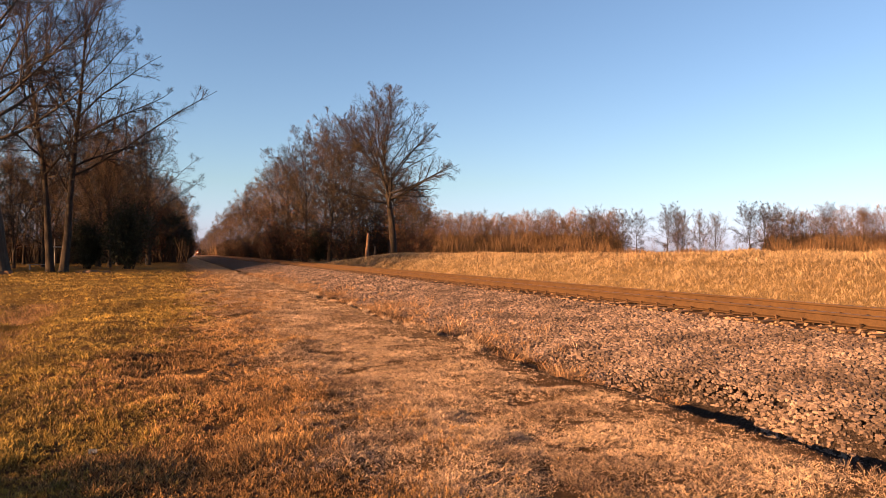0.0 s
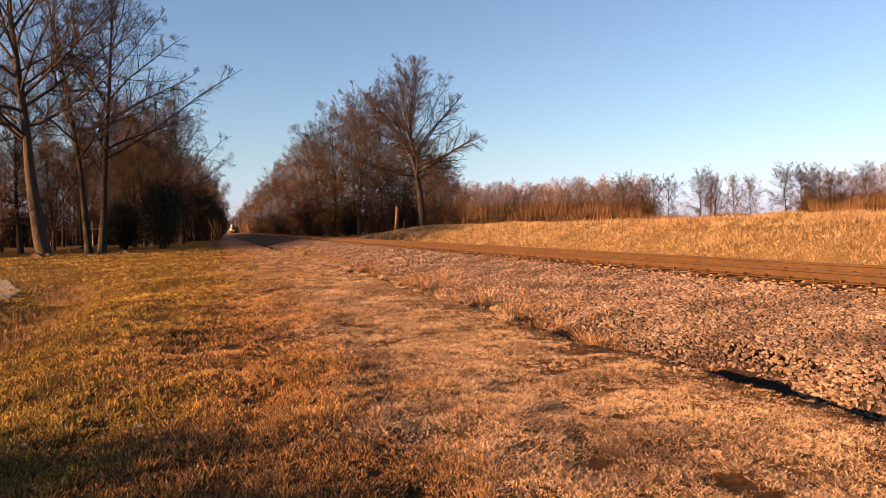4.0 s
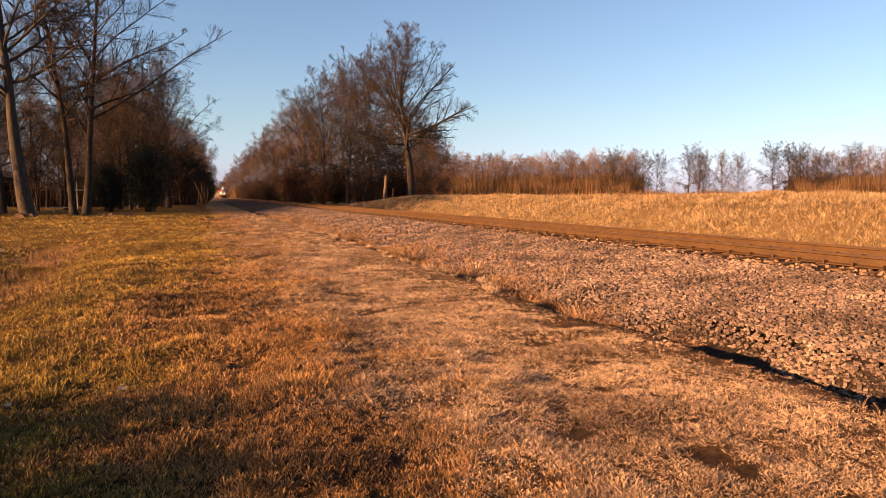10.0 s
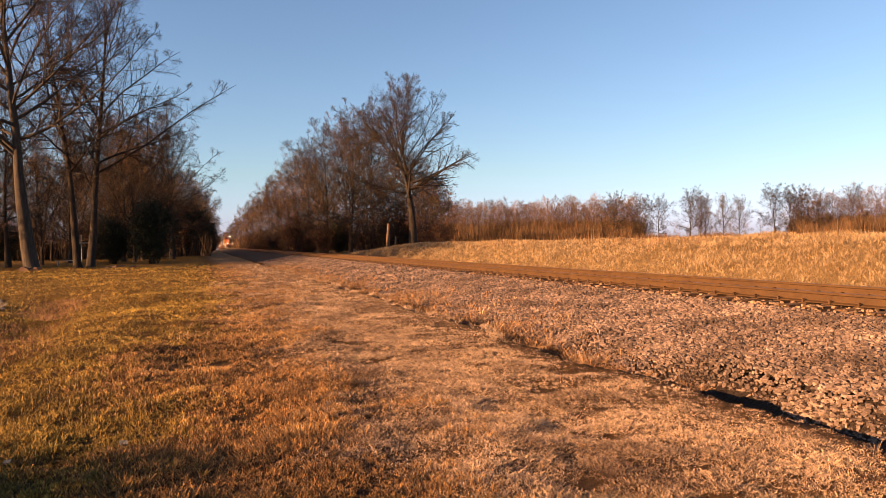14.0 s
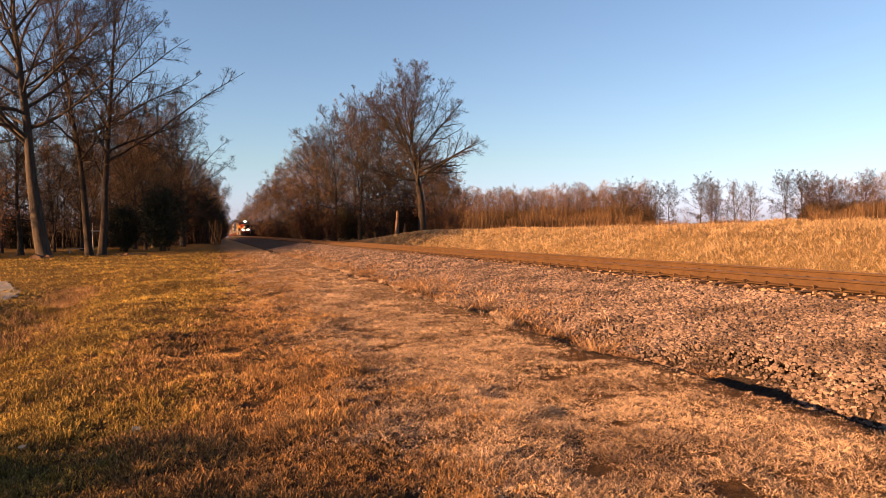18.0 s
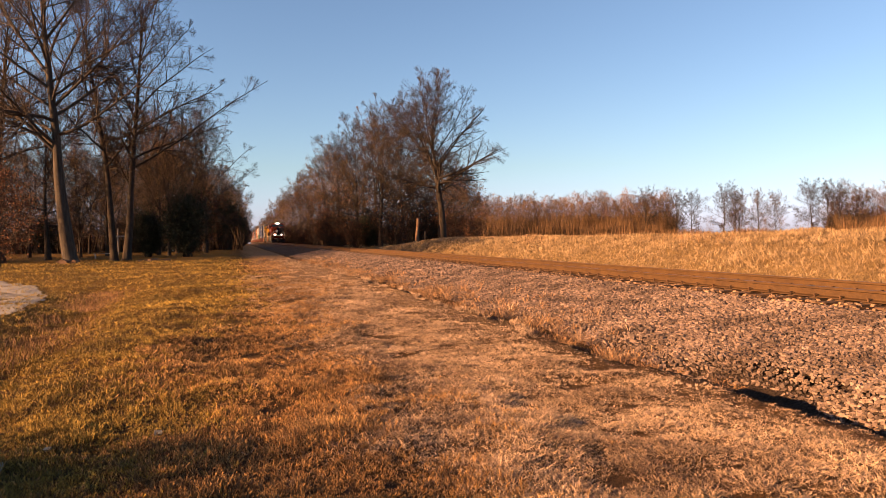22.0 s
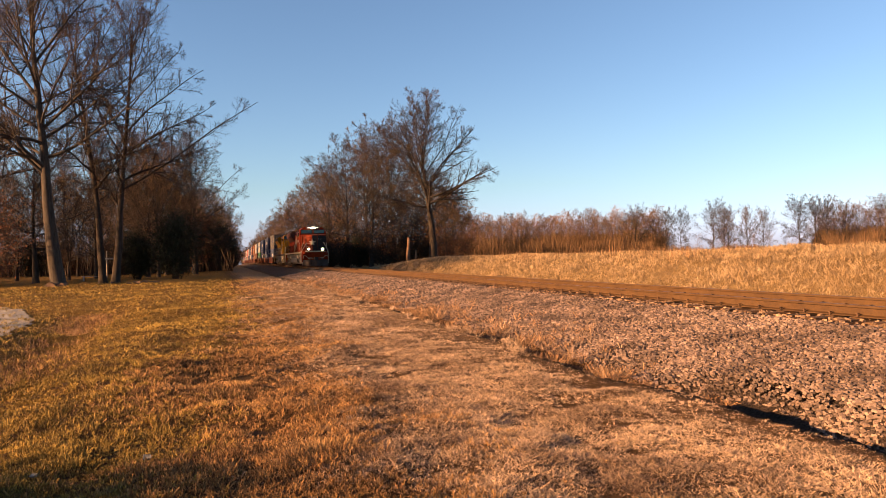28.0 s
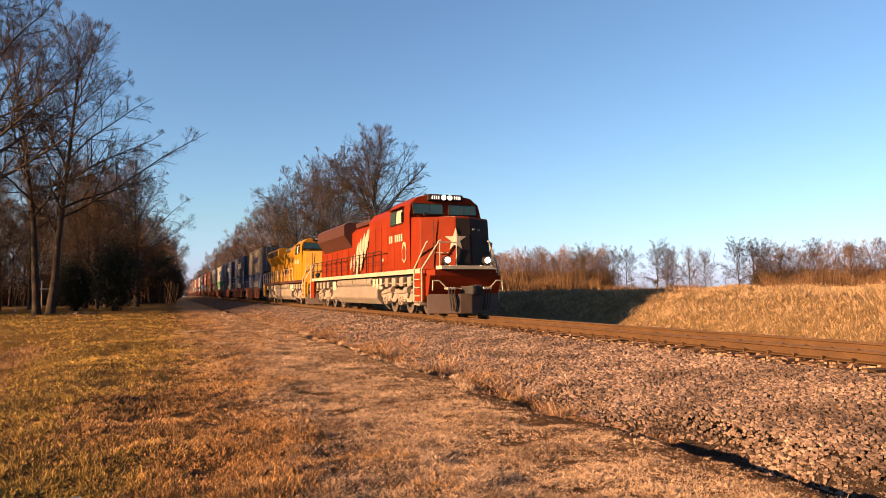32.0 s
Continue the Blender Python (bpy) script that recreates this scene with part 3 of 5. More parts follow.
WOOD_C = tree_thing("bare_tree", "leafless woodland tree with rust-brown leaves on low branches", 47, 17.0, 0.24, spread=0.4, fork=0.12, limbs=22, per=(8, 6, 4), angle=(20, 78), top=0.66, low=0.06, rise=0.015, twig_r=0.013, leaf=3000, leaf_low=0.5, leaf_size=0.1, hue=WOOD_TWIG)
stand(WOOD_C, -16.8, 58.0, 0, 0.8)
YOUNG = tree_thing("young_tree", "small leafless tree with a few rust-brown leaves", 53, 7.5, 0.1, spread=0.4, fork=0.2, limbs=16, per=(5, 4, 3), leaf=2600, twig=0.3, rise=0.015, top=0.85)
stand(YOUNG, -3.4, 92.0, 0)
WOOD_FAR = tree_thing("bare_tree", "slender leafless tree far along the line", 57, 19.0, 0.25, spread=0.36, fork=0.1, limbs=22, per=(7, 5, 3), angle=(26, 66), top=0.82, low=0.04, rise=0.015, twig_r=0.026, twig=0.8, sides=(4, 3, 3), steps=(6, 3, 2, 1), hue=WOOD_TWIG)
stand(WOOD_FAR, 1.0, 236.0, 0)
another(TWIN_B, -17.5, 62.0, 120, 1.0)
another(WOOD_A, -3.1, 89.0, 200, 1.06)
another(WOOD_C, 29.0, 88.0, 60, 0.6)
another(WOOD_C, 32.5, 93.0, 150, 0.55)
another(YOUNG, -14.2, 50.0, 30, 0.85)
another(YOUNG, 33.5, 99.0, 70, 1.5)
another(YOUNG, 15.6, 118.0, 170, 0.9)

wood_rng = np.random.default_rng(5)


def scatter(spots):
    """Copies of the woodland trees at (x, y, tall)."""
    for x, y, tall in spots:
        if x > 12 and 138 < y < 900:
            x += float(track_x(y)) - TRACK_X
        if y > 138:
            another(WOOD_FAR, x, y, float(wood_rng.uniform(0, 360)), tall / 19.0)
            continue
        src, own = ((WOOD_A, 20.0), (WOOD_B, 20.0), (WOOD_C, 17.0))[int(wood_rng.choice([0, 0, 1, 1, 2]))]
        another(src, x, y, float(wood_rng.uniform(0, 360)), tall / own)


# the park side, on the lawn and along the line
# (-52, 66) and (-60, 76) stand out of view, added for their shade
scatter([(-29, 66, 16.7), (-34, 80, 16), (-27, 96, 15.2), (-18, 100, 15.2), (-13, 82, 18), (-6.0, 104, 20.9), (-12, 112, 16.7),
         (-3.5, 116, 14.1), (-20, 122, 16.7), (-30, 116, 17.6), (-40, 100, 16), (-7, 130, 15.8), (-2.0, 140, 17), (-15, 142, 18), (-26, 140, 19), (-1.0, 165, 17),
         (-9, 160, 18), (0.5, 195, 17), (-7, 190, 18), (1.0, 230, 17), (-6, 225, 18), (2.0, 275, 17), (-5, 270, 18), (3.0, 330, 17), (-3, 320, 18), (3.5, 390, 17), (4, 460, 17),
         (-47, 88, 16), (-34, 64, 16), (-11, 100, 17.1), (-5.0, 96, 16.5), (-8, 84, 17.6), (-38, 72, 16.7), (-45, 76, 16.7), (-9, 140, 18), (-4, 152, 17), (-52, 112, 17.6), (-40, 130, 17.6), (-22, 170, 19), (-36, 160, 20), (-23, 72, 16), (-14.5, 76, 14.4), (-21, 84, 15.2), (-52, 66, 18), (-60, 76, 19), (-6.5, 90, 15), (-6.4, 78, 16.5), (-10, 118, 19), (-4.5, 124, 18), (-16, 112, 18), (-24, 112, 18), (-33, 100, 18)])
# the wood on the field side of the line
scatter([(20.5, 97, 23.5), (24.5, 99, 24), (18.5, 106, 23), (30, 96, 18), (23, 112, 24), (28, 118, 22), (18.5, 121, 21), (21.5, 130, 22), (26, 138, 21), (18.5, 140, 20), (22, 152, 21),
         (17.6, 163, 19), (24, 172, 20), (17.4, 184, 19), (22, 198, 20), (17.0, 212, 18), (22, 226, 19), (16.8, 242, 18), (21, 260, 19), (16.6, 280, 18), (21, 300, 19), (16.6, 325, 17),
         (21, 350, 18), (16.6, 380, 17), (20, 420, 18), (16.8, 440, 17), (17, 500, 17), (19, 560, 18), (16, 620, 17), (16, 680, 18), (17, 720, 18), (15.5, 780, 18), (15, 850, 18), (5, 940, 17), (10, 930, 18), (15, 940, 17), (20, 930, 18), (25, 930, 18), (13, 960, 18), (18, 960, 19), (8, 960, 18), (34, 104, 14), (31, 110, 17), (36, 118, 15), (33, 128, 18), (40, 126, 14), (38, 140, 16)])

THICKET = bush_thing("thicket", "brown leafless thicket of saplings and briars", 61, 5.2, 2.6, 34, 22, 700, DRY_LEAF, 0.1)
stand(THICKET, 17.2, 99.0, 0)
EVERGREEN = bush_thing("evergreen_bush", "dark dense evergreen bush with a rounded top", 67, 6.2, 1.7, 30, 24, 16000, NEEDLES, 0.1)
stand(EVERGREEN, -6.7, 95.0, 0)
for x, y, s in ((-4.1, 69, 0.95), (-7.6, 71, 0.72), (-10.5, 98, 0.85), (-3.0, 112, 1.25), (-1.0, 126, 1.35), (-24, 104, 0.8), (0.5, 150, 1.3), (19.5, 101, 0.75)):
    another(EVERGREEN, x, y, s * 700, s)
bush_rng = np.random.default_rng(9)
# (-40, 64), (-33, 57) and (-48, 66) are unseen, added to deepen the shade
for x, y in ((21, 94), (26, 95), (16.6, 107), (22, 104), (30, 100), (17.0, 115), (36, 108), (17.2, 124), (24, 122), (17.0, 133), (30, 122), (15.4, 143), (23, 142), (15.0, 153), (14.8, 165), (14.8, 177),
             (14.8, 190), (14.8, 205), (14.8, 220), (14.8, 238), (14.8, 258), (14.8, 280), (14.8, 305), (15, 335), (15, 370), (15, 410), (15, 460), (15, 520), (15, 580), (2.2, 176), (2.6, 200), (3.0, 222), (3.4, 244), (40, 116), (45, 124), (38, 128),
             (-28, 61), (-40, 64), (-33, 57), (-22, 66), (-48, 66), (-13, 104), (-20, 108), (-28, 108), (-36, 112), (-44, 110), (-52, 104), (-8, 120), (-16, 126), (-25, 128), (-35, 134), (-46, 128), (-58, 120), (-5, 145), (2.2, 168), (1.5, 185),
             (2.6, 205), (3.0, 232), (3.5, 262), (3.6, 285), (3.9, 300), (4.3, 318), (4.7, 345), (5.2, 372), (5.8, 400), (6.2, 430)):
    if x > 12 and 138 < y < 900:
        x += float(track_x(y)) - TRACK_X
    another(THICKET, x + float(bush_rng.uniform(-0.6, 0.6)), y + float(bush_rng.uniform(-2, 2)), float(bush_rng.uniform(0, 360)), float(bush_rng.uniform(0.75, 1.35)))

# the end of the straight, where the line curves away into the woods
for x in (2, 6, 10, 14, 18, 26, 30):
    another(THICKET, x, 915 + x % 3 * 5, x * 40, 1.9)

# ---- the far side of the field ----
far_kinds = []
for s in range(5):
    tr, cr, ha, _ = bare_tree(80 + s, 15.0, 0.2, spread=0.32, fork=0.1, limbs=14, per=(4, 3, 2), angle=(24, 64), top=0.82, rise=0.015, low=0.05, twig_r=0.032, twig=0.9, sides=(3, 3, 3), steps=(5, 2, 1, 1))
    far_kinds.append(merge([tr, cr, ha]))
far_rng = np.random.default_rng(12)


def polar(theta, r):
    return math.sin(radians(theta)) * r, math.cos(radians(theta)) * r


V, F, base = [], [], 0
for theta, r0, tall in [(float(a), 212 + float(b), float(c)) for a, b, c in zip(
        np.concatenate([np.linspace(19.5, 35.5, 120), np.linspace(35.5, 46.5, 12), np.linspace(47, 66, 84), np.linspace(-34, 0.6, 46), np.linspace(6, 20, 22)]), np.concatenate([far_rng.uniform(0, 34, 216), far_rng.uniform(-55, -5, 46), far_rng.uniform(-45, 0, 22)]), np.concatenate([far_rng.uniform(12, 16.5, 216), far_rng.uniform(13, 18, 68)]))]:
    if 35.5 < theta < 46.5:
        tall *= 0.45
    x, y = polar(theta, r0)
    v, f = far_kinds[int(far_rng.integers(0, 5))]
    a, s = far_rng.uniform(0, 6.28), tall / 15.0
    R = np.array([[math.cos(a), -math.sin(a), 0], [math.sin(a), math.cos(a), 0], [0, 0, 1]])
    V.append(v @ R.T * s + np.array([x, y, float(height(x, y)) - 0.3]))
    F.append(f + base)
    base += len(v)
tagged(new("far_woods", mesh_of("far_woods", np.concatenate(V), np.concatenate(F), FAR_TWIG)), "distant band of leafless brown woodland beyond the field", "woods", kind="stuff")
for theta, slope in ((39.47, 0.0735), (36.04, 0.0633), (37.16, 0.064), (41.94, 0.061), (43.08, 0.0578), (45.54, 0.0722), (46.6, 0.0715), (47.3, 0.069), (48.43, 0.0615), (33.59, 0.0712), (40.3, 0.062), (40.6, 0.06), (50.5, 0.066), (53, 0.062)):
    x, y = polar(theta, 208)
    another(WOOD_A if slope > 0.063 else WOOD_B, x, y, theta * 977 % 360, (slope * 208 * 1.1 + 0.4) / 20.0)

# low evergreens beside the lawn, unseen, added only to shade its near corner
for x, y, s in ((-9.3, 2.7, 0.43), (-9.5, 4.0, 0.42), (-9.6, 5.3, 0.33), (-9.4, 1.3, 0.38)):
    another(EVERGREEN, x, y, s * 900, s)

# ---- the railway line ----
track = empty("railway_track")
tagged(track, "single railway track of rusty rails on wooden ties in pale ballast", "railway", kind="structure")
RAIL_OUT = [(-0.075, -0.185), (0.075, -0.185), (0.075, -0.172), (0.012, -0.15), (0.01, -0.05), (0.036, -0.038), (0.036, -0.004), (0.03, 0.0), (-0.03, 0.0), (-0.036, -0.004),
            (-0.036, -0.038), (-0.01, -0.05), (-0.012, -0.15), (-0.075, -0.172)]
rail_ys = axis([(-60, 100, 10), (100, 400, 10), (400, 1000, 25)])
for side in (-0.7535, 0.7535):
    V, k = [], len(RAIL_OUT)
    for y in rail_ys:
        for u, v in RAIL_OUT:
            V.append((float(track_x(y)) + side + u, y, float(rail_z(y)) + v))
    n = len(rail_ys)
    i = (np.arange(n - 1)[:, None] * k + np.arange(k)[None]).ravel()
    j = (np.arange(n - 1)[:, None] * k + (np.arange(k)[None] + 1) % k).ravel()
    me = mesh_of("rail", V, np.stack([i, j, j + k, i + k], 1), RUST)
    me.materials.append(POLISHED)
    idx = np.tile((np.arange(k) == 7).astype(np.int32), n - 1)
    me.polygons.foreach_set("material_index", idx)
    part("rail", me, None, track, "rusty steel rail with a worn bright head")


def tie_mesh(seed):
    bm = box(fresh(), -1.3, 1.3, -0.115, 0.115, -0.18, 0.0, 0.012)
    rng = random.Random(seed)
    for v in bm.verts:
        v.co += Vector((rng.uniform(-0.02, 0.02), rng.uniform(-0.006, 0.006), rng.uniform(-0.006, 0.004)))
    me = bpy.data.meshes.new("tie")
    bm.to_mesh(me)
    bm.free()
    me.materials.append(TIE_WOOD)
    return me


tie_rng = random.Random(3)
tie_meshes = [tie_mesh(s) for s in range(5)]
ty_ = 2.0
far_ties = fresh()
while ty_ < 260:
    x, z = float(track_x(ty_)), float(rail_z(ty_))
    if ty_ < 120:
        ob = part("tie", tie_rng.choice(tie_meshes), None, track)
        ob.matrix_basis = pose(x + tie_rng.uniform(-0.05, 0.05), ty_, z - 0.2, 0, 0, tie_rng.uniform(-0.8, 0.8))
    else:
        box(far_ties, x - 1.3, x + 1.3, ty_ - 0.115, ty_ + 0.115, z - 0.38, z - 0.2)
    ty_ += 0.52
tagged(part("far_ties", far_ties, TIE_WOOD, track), kind="stuff")


# tie plates and spikes on the near stretch
plate = box(fresh(), -0.17, 0.17, -0.09, 0.09, 0.0, 0.02, 0.003)
plate_me = bpy.data.meshes.new("tie_plate")
plate.to_mesh(plate_me)
plate.free()
plate_me.materials.append(RUST)
spike = rod(fresh(), (0, 0, 0), (0, 0, 0.05), 0.014, 6)
box(spike, -0.02, 0.035, -0.018, 0.018, 0.045, 0.065, 0.004)
spike_me = bpy.data.meshes.new("spike")
spike.to_mesh(spike_me)
spike.free()
spike_me.materials.append(TIE_WOOD)
for i in range(75):
    y = 2.0 + 0.52 * i
    for side in (-0.7535, 0.7535):
        pl = part("tie_plate", plate_me, None, track)
        pl.matrix_basis = pose(float(track_x(y)) + side, y, float(rail_z(y)) - 0.204)
        for dx_, dy_ in ((-0.1, 0.05), (0.1, -0.05)):
            sp = part("spike", spike_me, None, pl)
            sp.matrix_basis = pose(dx_, dy_, 0.018, 0, 0, 0 if dx_ < 0 else 180)

# ---- the train ----
RED = surface("red_paint", (0.0954, 0.011, 0.00205), (0.127, 0.0158, 0.00274), 0.8, 0.6, 0.02, fine=30, spread=0.1, spec=0.07)
YELLOW = surface("yellow_paint", (0.184, 0.0889, 0.0041), (0.226, 0.113, 0.00547), 0.8, 0.55, 0.02, fine=30, spread=0.1, spec=0.12)
BLACK = surface("black_paint", (0.00912, 0.0076, 0.0076), (0.019, 0.0152, 0.0137), 1.5, 0.75, 0.03, fine=30, spec=0.12)
CREAM = surface("cream_paint", (0.217, 0.187, 0.134), (0.277, 0.242, 0.178), 1.5, 0.5, 0.02, fine=30)
GREY_FRAME = surface("dusty_grey_underframe", (0.1, 0.0825, 0.0648), (0.2, 0.171, 0.135), 1.5, 0.7, 0.1, fine=30)
GREY_TANK = surface("dusty_grey_tank", (0.101, 0.0883, 0.0703), (0.148, 0.13, 0.103), 0.9, 0.6, 0.03, fine=30)
GREY_PLOW = surface("dull_dark_plow", (0.0239, 0.0139, 0.0106), (0.0399, 0.0266, 0.0213), 1.2, 0.7, 0.05)
GREY_ROOF = surface("grey_roof_paint", (0.076, 0.076, 0.0684), (0.122, 0.118, 0.106), 1.0, 0.6, 0.05)
DARK_RED = surface("dark_red_paint", (0.0293, 0.00836, 0.00502), (0.0418, 0.0125, 0.00671), 1.0, 0.6, 0.05)
STEEL = surface("worn_wheel_steel", (0.076, 0.0646, 0.0532), (0.152, 0.129, 0.106), 3.0, 0.5, 0.05, 0.6)
RUBBER = surface("black_rubber", (0.00912, 0.00836, 0.0076), (0.019, 0.0167, 0.0152), 4.0, 0.8, 0.05)
GLASS = surface("dark_cab_glass", (0.012, 0.03, 0.028), (0.02, 0.045, 0.04), 1.0, 0.08, 0, spec=0.8)
# cream pane colour stands in for the sunlit cab interior
SUNLIT_PANE = surface("sunlit_cream_pane", (0.228, 0.19, 0.137), (0.304, 0.251, 0.182), 2.0, 0.6, 0)
HEAD = glow("headlight_glow", (1.0, 0.84, 0.52), 60.0)
BOARD = glow("lit_number_board", (1.0, 0.93, 0.8), 0.09)


def folded_star(cx, cz, r, fold):
    """A five-pointed star wrapped round the nose's near edge, which stands at x = -fold."""
    bm = fresh()
    pts = [(cx + (r if i % 2 == 0 else r * 0.4) * math.sin(i * math.pi / 5), cz + (r if i % 2 == 0 else r * 0.4) * math.cos(i * math.pi / 5)) for i in range(10)]
    rim = [bm.verts.new((u, 0, v)) for u, v in pts]
    mid = bm.verts.new((cx, 0, cz))
    for i in range(10):
        bm.faces.new((mid, rim[i], rim[(i + 1) % 10]))
    bmesh.ops.bisect_plane(bm, geom=bm.verts[:] + bm.edges[:] + bm.faces[:], plane_co=(-fold, 0, 0), plane_no=(1, 0, 0))
    for v in bm.verts:
        u, z = v.co.x, v.co.z
        back = 0.079 * (z - 1.72)
        over = max(-fold - u, 0.0)
        v.co = Vector((max(u, -fold) - over * 0.818 + 0.01 * (z - 1.72), 0.588 + back + over * 0.575, z))
    bmesh.ops.solidify(bm, geom=bm.faces[:], thickness=0.01)
    return bm


def wheelset(parent, y, gauge=0.7535):
    """Two flanged wheels on an axle, turning about its own middle."""
    bm = fresh()
    rod(bm, (-0.95, 0, 0), (0.95, 0, 0), 0.09, 10)
    for s in (-1, 1):
        rod(bm, (s * (gauge - 0.065), 0, 0), (s * (gauge + 0.065), 0, 0), 0.53, 28)
        rod(bm, (s * (gauge - 0.095), 0, 0), (s * (gauge - 0.06), 0, 0), 0.56, 28)
        rod(bm, (s * (gauge + 0.06), 0, 0), (s * (gauge + 0.1), 0, 0), 0.2, 12)
        for k in range(6):
            a = k * math.pi / 3
            rod(bm, (s * (gauge + 0.05), 0.33 * math.cos(a), 0.33 * math.sin(a)), (s * (gauge + 0.075), 0.33 * math.cos(a), 0.33 * math.sin(a)), 0.06, 8)
    ob = part("wheelset", bm, STEEL, parent)
    ob.location = (0, y, 0.53)
    return ob


WHEELSETS = []


def truck(parent, ys, mat):
    """A three-axle truck: frame with cranked side beams, journal boxes, coil springs, brake gear."""
    y0, y1 = ys[0] - 0.75, ys[-1] + 0.75
    bm = fresh()
    for s in (-1, 1):
        x0, x1 = s * 1.02, s * 1.22
        prism(bm, [(y0, 0.72), (y0 + 0.3, 0.62), (ys[0] + 0.62, 0.62), (ys[0] + 0.8, 0.48), (ys[1] - 0.75, 0.48), (ys[1] - 0.6, 0.62), (ys[1] + 0.6, 0.62), (ys[1] + 0.75, 0.48),
                   (ys[2] - 0.8, 0.48), (ys[2] - 0.62, 0.62), (y1 - 0.3, 0.62), (y1, 0.72), (y1, 0.9), (y1 - 0.5, 1.02), (ys[1] + 0.5, 1.02), (ys[1], 0.96), (ys[1] - 0.5, 1.02), (y0 + 0.5, 1.02), (y0, 0.9)],
              "x", min(x0, x1), max(x0, x1), 0.015)
    box(bm, -1.1, 1.1, ys[0] + 0.85, ys[0] + 1.25, 0.6, 0.95, 0.02)
    box(bm, -1.1, 1.1, ys[2] - 1.25, ys[2] - 0.85, 0.6, 0.95, 0.02)
    tr = part("truck", bm, mat, parent, "dusty grey three-axle truck")
    for s in (-1, 1):
        for y in ys:
            bm = box(fresh(), s * 1.12 - 0.14, s * 1.12 + 0.14, y - 0.2, y + 0.2, 0.36, 0.74, 0.03)
            rod(bm, (s * 1.2, y, 0.54), (s * 1.3, y, 0.54), 0.15, 14)
            rod(bm, (s * 1.29, y, 0.54), (s * 1.33, y, 0.54), 0.09, 10)
            part("journal_box", bm, mat, tr)
            for k in (-0.34, 0.34):
                bm = rod(fresh(), (s * 1.14, y + k, 0.5), (s * 1.14, y + k, 0.82), 0.09, 10)
                for q in range(4):
                    rod(bm, (s * 1.14, y + k, 0.52 + q * 0.08), (s * 1.14, y + k, 0.55 + q * 0.08), 0.115, 10)
                part("coil_spring", bm, mat, tr)
        for y in (ys[0] + 1.05, ys[2] - 1.05):
            bm = rod(fresh(), (s * 1.3, y - 0.22, 0.98), (s * 1.3, y + 0.2, 0.98), 0.13, 12)
            rod(bm, (s * 1.3, y + 0.2, 0.98), (s * 1.3, y + 0.42, 0.9), 0.035, 8)
            part("brake_cylinder", bm, mat, tr)
            bm = rod(fresh(), (s * 1.28, y + 0.1, 0.66), (s * 1.28, y - 0.18, 1.2), 0.055, 10)
            rod(bm, (s * 1.28, y - 0.05, 0.95), (s * 1.28, y - 0.18, 1.2), 0.075, 10)
            part("damper", bm, mat, tr)
        bm = pipe(fresh(), [(s * 1.27, y0 + 0.1, 0.82), (s * 1.27, ys[0] + 0.4, 0.9), (s * 1.27, ys[1], 0.86), (s * 1.27, ys[2] - 0.4, 0.9), (s * 1.27, y1 - 0.1, 0.8)], 0.025)
        part("sand_pipe", bm, mat, tr)
        for y in (y0 + 0.12, y1 - 0.12):
            part("sand_hose", pipe(fresh(), [(s * 1.1, y, 1.2), (s * 1.1, y, 0.4), (s * 0.85, y + (0.1 if y > ys[1] else -0.1) * 0, 0.12)], 0.03), mat, tr)
    for y in ys:
        w = wheelset(tr, y)
        WHEELSETS.append(w)
    return tr


